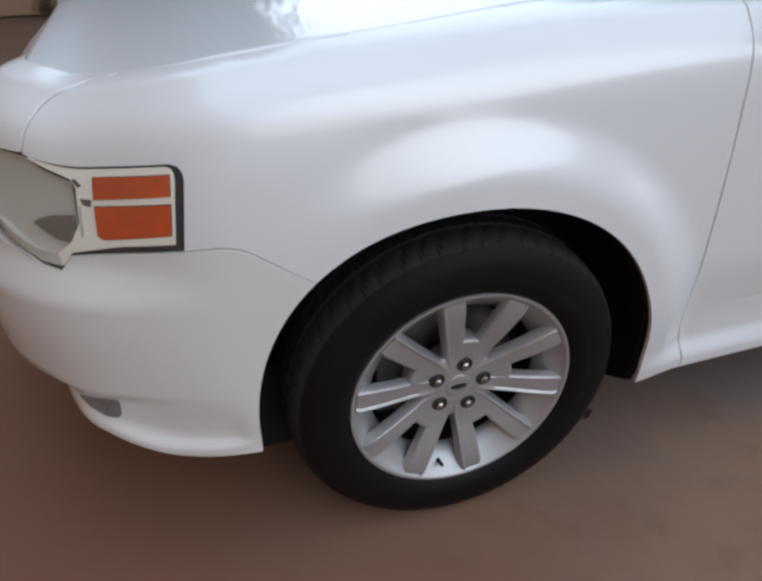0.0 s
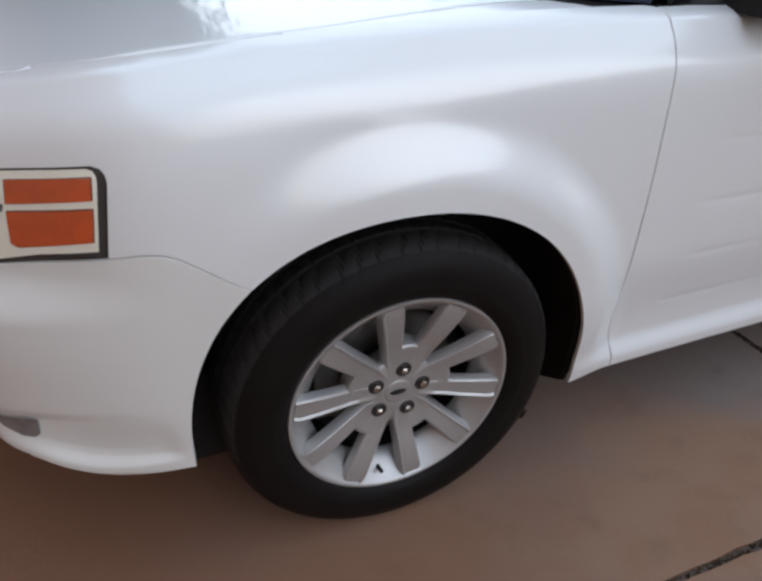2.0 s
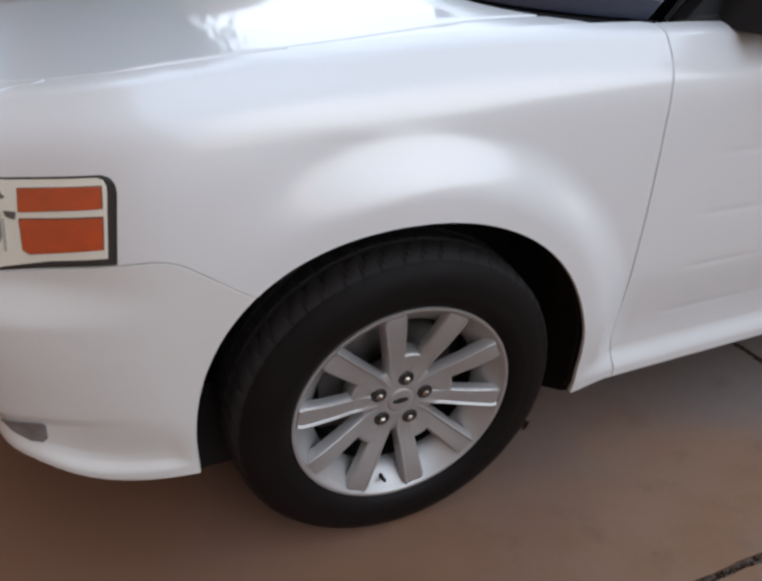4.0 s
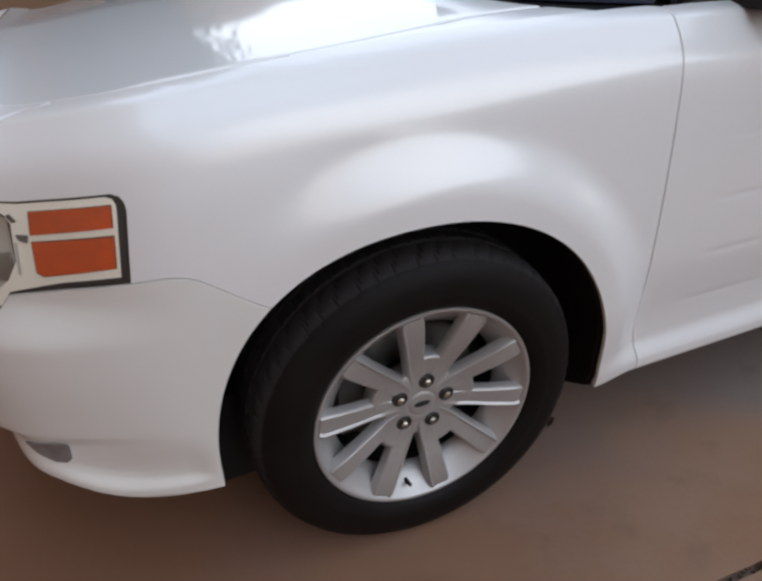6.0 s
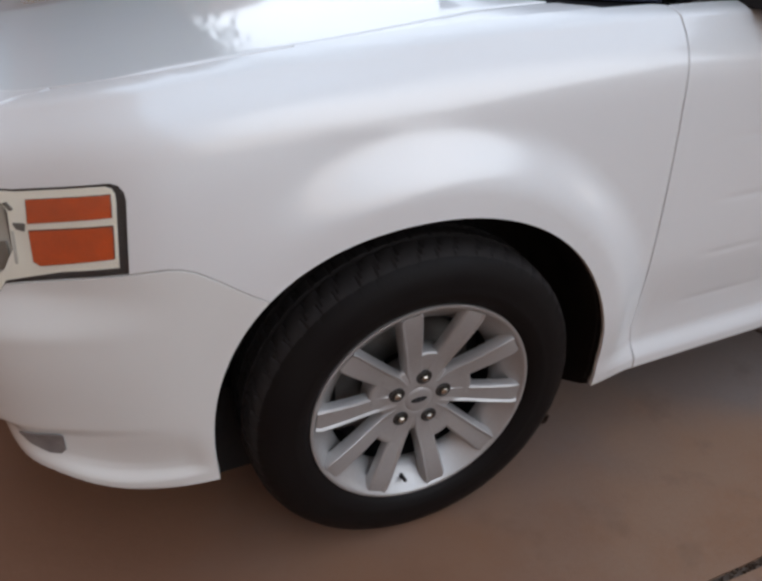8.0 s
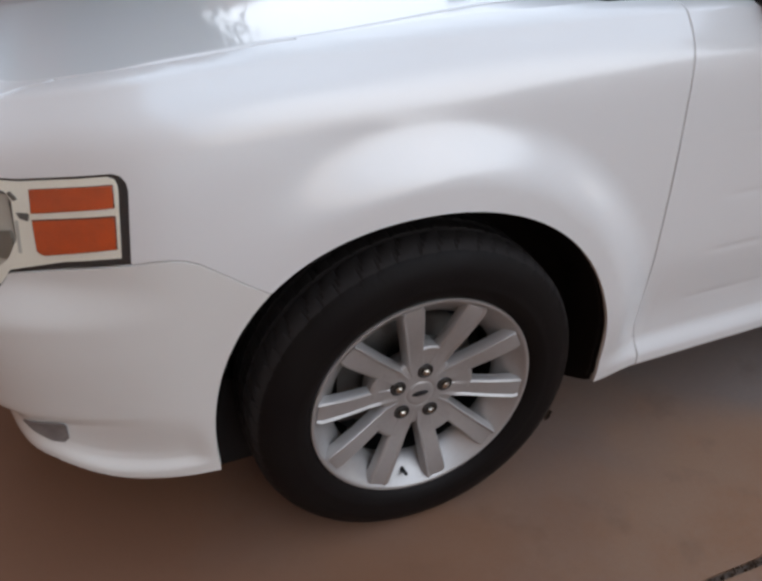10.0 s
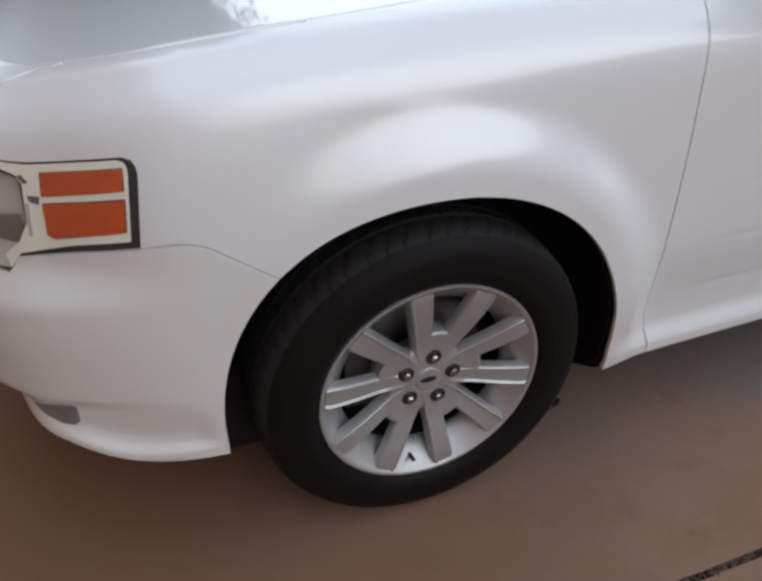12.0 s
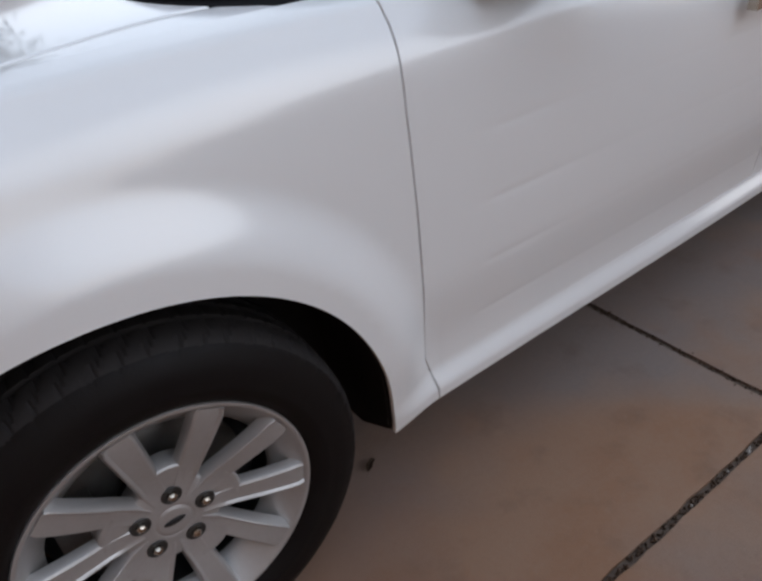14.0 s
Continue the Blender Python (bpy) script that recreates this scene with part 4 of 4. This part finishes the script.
def slab(x0, x1, y0, y1, seed):
    """A slab with slightly worn, uneven edges."""
    rnd = random.Random(seed)
    pts = []

    def edge(ax, ay, bx, by, gap, wear):
        n = 90
        nx, ny = -(by - ay), bx - ax
        ln = math.hypot(nx, ny)
        nx, ny = nx / ln, ny / ln
        for i in range(n):
            t = i / n
            w = gap + wear * (abs(noise.noise((ax * 3 + bx + t * 40, ay * 5 + t * 31, seed))) + 0.3 * rnd.random())
            pts.append((ax + (bx - ax) * t + nx * w, ay + (by - ay) * t + ny * w))

    edge(x0, y0, x1, y0, 0.006, 0.009)
    edge(x1, y0, x1, y1, 0.008, 0.009)
    edge(x1, y1, x0, y1, 0.006, 0.009)
    edge(x0, y1, x0, y0, 0.008, 0.009)
    bm = bmesh.new()
    top = bm.faces.new([bm.verts.new((x, y, 0)) for x, y in pts])
    low = bmesh.ops.extrude_face_region(bm, geom=[top])
    moved = [q for q in low["geom"] if isinstance(q, bmesh.types.BMVert)]
    bmesh.ops.translate(bm, verts=moved, vec=(0, 0, -0.06))
    part("slab", bm, CONCRETE, driveway)


for i in range(4):
    for j in range(2):
        slab(XJ[i], XJ[i + 1], YJ[j], YJ[j + 1], 10 * i + j)
ground = tagged(new("ground", mesh_of("ground", [(-600, -600, -0.03), (600, -600, -0.03), (600, 600, -0.03), (-600, 600, -0.03)], [(0, 1, 2, 3)], DIRT)), "bare brown dirt ground", kind="structure")

# unseen pale ground, added to brighten what the lower body mirrors
BOUNCE = material("pale_bounce_ground", (0.50, 0.48, 0.45), 0.9, vary=0.7, scale=0.8, other=(0.38, 0.36, 0.335), bump=0.6, bump_scale=90)
bm = bmesh.new()
box(bm, -60, 60, -60, -5.2, -0.06, -0.016)
tagged(part("bounce_ground", bm, BOUNCE, None), "unseen pale ground added beyond the driveway to brighten the paint's reflections", kind="structure")


def pebbles(name, label, spots, mat, kind="stuff"):
    bm = bmesh.new()
    for x, y, z, r, sd in spots:
        q = bmesh.ops.create_icosphere(bm, subdivisions=1, radius=r)
        rnd = random.Random(sd)
        sx, sy, sz = (rnd.uniform(0.6, 1.4) for _ in range(3))
        turn = Euler((rnd.random() * 6, rnd.random() * 6, rnd.random() * 6)).to_matrix()
        for v in q["verts"]:
            c = turn @ Vector((v.co.x * sx, v.co.y * sy, v.co.z * sz * 0.7))
            v.co = Vector((x, y, z)) + c * rnd.uniform(0.85, 1.15)
    ob = part(name, bm, mat, None, smooth=True, at=LAID)
    return tagged(ob, label, kind=kind)


GRIT = material("joint_grit", (0.105, 0.066, 0.045), 0.95, spec=0.15, vary=0.9, scale=60, other=(0.035, 0.025, 0.02))
PALE = material("pale_stone", (0.42, 0.40, 0.37), 0.8, vary=0.5, scale=80, other=(0.28, 0.26, 0.24))
rnd = random.Random(5)
pebbles("joint_grit", "dark grit and dead leaf bits packed in the joints", [(rnd.uniform(-2.3, 1.2), rnd.gauss(0, 0.004), -0.006 + rnd.random() * 0.004, rnd.uniform(0.002, 0.0055), i) for i in range(700)] + [(rnd.gauss(0, 0.008), rnd.uniform(-0.8, 1.9), -0.003 + rnd.random() * 0.003, rnd.uniform(0.0018, 0.0042), i) for i in range(900)], GRIT)
pebbles("pale_pebbles", "pale stones caught in the driveway joint", [(-0.215, -0.001, -0.004, 0.0075, 1), (-0.20, 0.003, -0.005, 0.006, 2), (-0.45, -0.002, -0.008, 0.006, 3), (-0.74, 0.002, -0.008, 0.005, 4), (-0.42, 0.003, -0.009, 0.004, 5), (-0.30, -0.001, -0.01, 0.004, 6)], PALE)


def leaf_scrap(x, y, turn):
    bm = bmesh.new()
    n = 9
    rows = []
    for i in range(n):
        t = i / (n - 1)
        w = 0.009 * math.sin(math.pi * min(t * 0.92 + 0.05, 1)) * (1 + 0.3 * math.sin(9 * t))
        zc = 0.004 + 0.008 * math.sin(math.pi * t) + 0.004 * t
        rows.append([bm.verts.new(((t - 0.5) * 0.042, -w, zc + 0.005)), bm.verts.new(((t - 0.5) * 0.042, 0, zc)), bm.verts.new(((t - 0.5) * 0.042, w, zc + 0.006))])
    for a, b in zip(rows, rows[1:]):
        for k in range(2):
            bm.faces.new((a[k], a[k + 1], b[k + 1], b[k]))
    bmesh.ops.solidify(bm, geom=bm.faces[:], thickness=0.0012)
    tagged(part("dead_leaf", bm, GRIT, None, smooth=True, at=pose(x, y, 0.0, 0, 0, turn)), "dark curled dead leaf on the concrete", "leaf")


leaf_scrap(0.476, 0.180, 30)

# ---------------------------------------------------------------- beyond the car
STUCCO = material("brown_stucco", (0.36, 0.215, 0.14), 0.9, vary=0.5, scale=1.2, other=(0.27, 0.16, 0.105), bump=0.6, bump_scale=60)
house = tagged(new("house"), "plain brown stucco house wall beyond the car", "house")
bm = bmesh.new()
box(bm, -16, 0.6, 8.6, 9.0, 0, 6.9)
part("wall", bm, STUCCO, house, bevel=0.02)
bm = bmesh.new()
box(bm, -16.4, 1.0, 8.1, 13.0, 6.9, 7.25)
part("roof", bm, DARK, house, bevel=0.02)
BARK = material("bark", (0.10, 0.075, 0.055), 0.95, vary=0.8, scale=8, bump=1.0, bump_scale=30)
LEAF = material("leaves", (0.07, 0.10, 0.04), 0.6, vary=0.8, scale=3, other=(0.04, 0.06, 0.022))


def tree(x, y, height, spread, seed):
    rnd = random.Random(seed)
    top = tagged(new("tree"), "broad leafy tree standing beyond the car", "tree")
    top.matrix_basis = pose(x, y, 0)
    bm = bmesh.new()
    tips = []

    def limb(a, d, length, r0, depth):
        rows, p, d = [], Vector(a), Vector(d).normalized()
        n = 5
        for i in range(n + 1):
            r = r0 * (1 - 0.55 * i / n)
            s, t = d.orthogonal().normalized(), None
            t = d.cross(s)
            rows.append([bm.verts.new(p + (s * math.cos(q) + t * math.sin(q)) * r) for q in (k * math.pi / 3 for k in range(6))])
            if depth and i >= 2:
                tips.append((p.copy(), r0))
            d = (d + Vector((rnd.gauss(0, 0.12), rnd.gauss(0, 0.12), rnd.gauss(0.04, 0.08)))).normalized()
            p = p + d * length / n
        for u, v in zip(rows, rows[1:]):
            for k in range(6):
                bm.faces.new((u[k], u[(k + 1) % 6], v[(k + 1) % 6], v[k]))
        if depth < 3:
            for k in range(4 if depth else 6):
                a = rnd.random() * 6.28
                limb(p - d * length * rnd.random() * 0.4, (math.cos(a) * spread, math.sin(a) * spread, rnd.uniform(0.2, 1.1)), length * rnd.uniform(0.55, 0.8), r0 * 0.45, depth + 1)

    limb((0, 0, -0.05), (0, 0, 1), height * 0.33, height * 0.028, 0)
    part("trunk", bm, BARK, top, smooth=True)
    verts, faces = [], []
    for p, r in tips:
        for k in range(7):
            c = p + Vector((rnd.gauss(0, 0.22), rnd.gauss(0, 0.22), rnd.gauss(0, 0.2)))
            m = Euler((rnd.random() * 6, rnd.random() * 6, rnd.random() * 6)).to_matrix()
            s = rnd.uniform(0.05, 0.11)
            b = len(verts)
            verts += [c + m @ Vector(q) * s for q in ((-1, 0, 0), (0, 0.45, 0.1), (1, 0, 0), (0, -0.45, 0.1))]
            faces.append((b, b + 1, b + 2, b + 3))
    piece("crown", mesh_of("crown", verts, faces, LEAF, smooth=False), top)


# unseen tall wall, added to keep sky light off the car's nose side
bm = bmesh.new()
box(bm, -3.05, -2.75, -60, 8.6, 0, 9.2)
part("unseen_side_wall", bm, STUCCO, house, bevel=0.02)


bm = bmesh.new()
box(bm, 0.6, 7.5, 8.6, 9.0, 0, 2.95)
part("low_wall", bm, STUCCO, house, bevel=0.02)
# unseen walls, added to block low sky light and dim the mirrored horizon
blockers = tagged(new("unseen_walls"), "unseen brown stucco walls added behind the viewpoint to block low sky light", kind="structure")
bm = bmesh.new()
box(bm, 2.8, 4.7, -9.3, -9.0, 0, 1.6)
part("wall", bm, STUCCO, blockers, bevel=0.02)
bm = bmesh.new()
box(bm, 4.4, 4.7, -9.0, -2.0, 0, 2.5)
part("wall", bm, STUCCO, blockers, bevel=0.02)
tree(-0.3, 6.6, 6.2, 1.1, 3)
# unseen second tree, added to break the wall's edge in the hood's reflection
tree(0.0, 7.7, 5.4, 0.7, 11)


def dry_shrub(x, y, seed):
    """A low clump: thin stems fanning out, with many small dry leaves."""
    rnd = random.Random(seed)
    top = tagged(new("shrub"), "low dry olive-brown shrub growing at the foot of the wall", "shrub")
    top.matrix_basis = pose(x, y, -0.03)
    stems, verts, faces = bmesh.new(), [], []
    for i in range(46):
        a, lean = rnd.random() * 6.283, rnd.uniform(0.1, 0.9)
        tip = Vector((math.cos(a) * lean * 0.26, math.sin(a) * lean * 0.2, rnd.uniform(0.16, 0.4) * (1.1 - 0.5 * lean)))
        side = Vector((-math.sin(a), math.cos(a), 0)) * 0.004
        out = Vector((math.cos(a), math.sin(a), 0)) * 0.004
        low = [stems.verts.new(q) for q in (side, -side, out)]
        high = [stems.verts.new(tip + q * 0.4) for q in (side, -side, out)]
        for k in range(3):
            stems.faces.new((low[k], low[(k + 1) % 3], high[(k + 1) % 3], high[k]))
        for k in range(26):
            c = tip * rnd.uniform(0.35, 1.05) + Vector((rnd.gauss(0, 0.025), rnd.gauss(0, 0.025), rnd.gauss(0, 0.02)))
            m = Euler((rnd.random() * 6, rnd.random() * 6, rnd.random() * 6)).to_matrix()
            s, b = rnd.uniform(0.008, 0.018), len(verts)
            verts += [c + m @ Vector(q) * s for q in ((-1, 0, 0), (0, 0.4, 0.1), (1, 0, 0), (0, -0.4, 0.1))]
            faces.append((b, b + 1, b + 2, b + 3))
    part("stems", stems, BARK, top, smooth=True)
    piece("foliage", mesh_of("foliage", verts, faces, DRY, smooth=False), top)


DRY = material("dry_leaves", (0.13, 0.10, 0.045), 0.7, vary=0.8, scale=12, other=(0.05, 0.035, 0.02))
dry_shrub(-1.70, 8.28, 8)
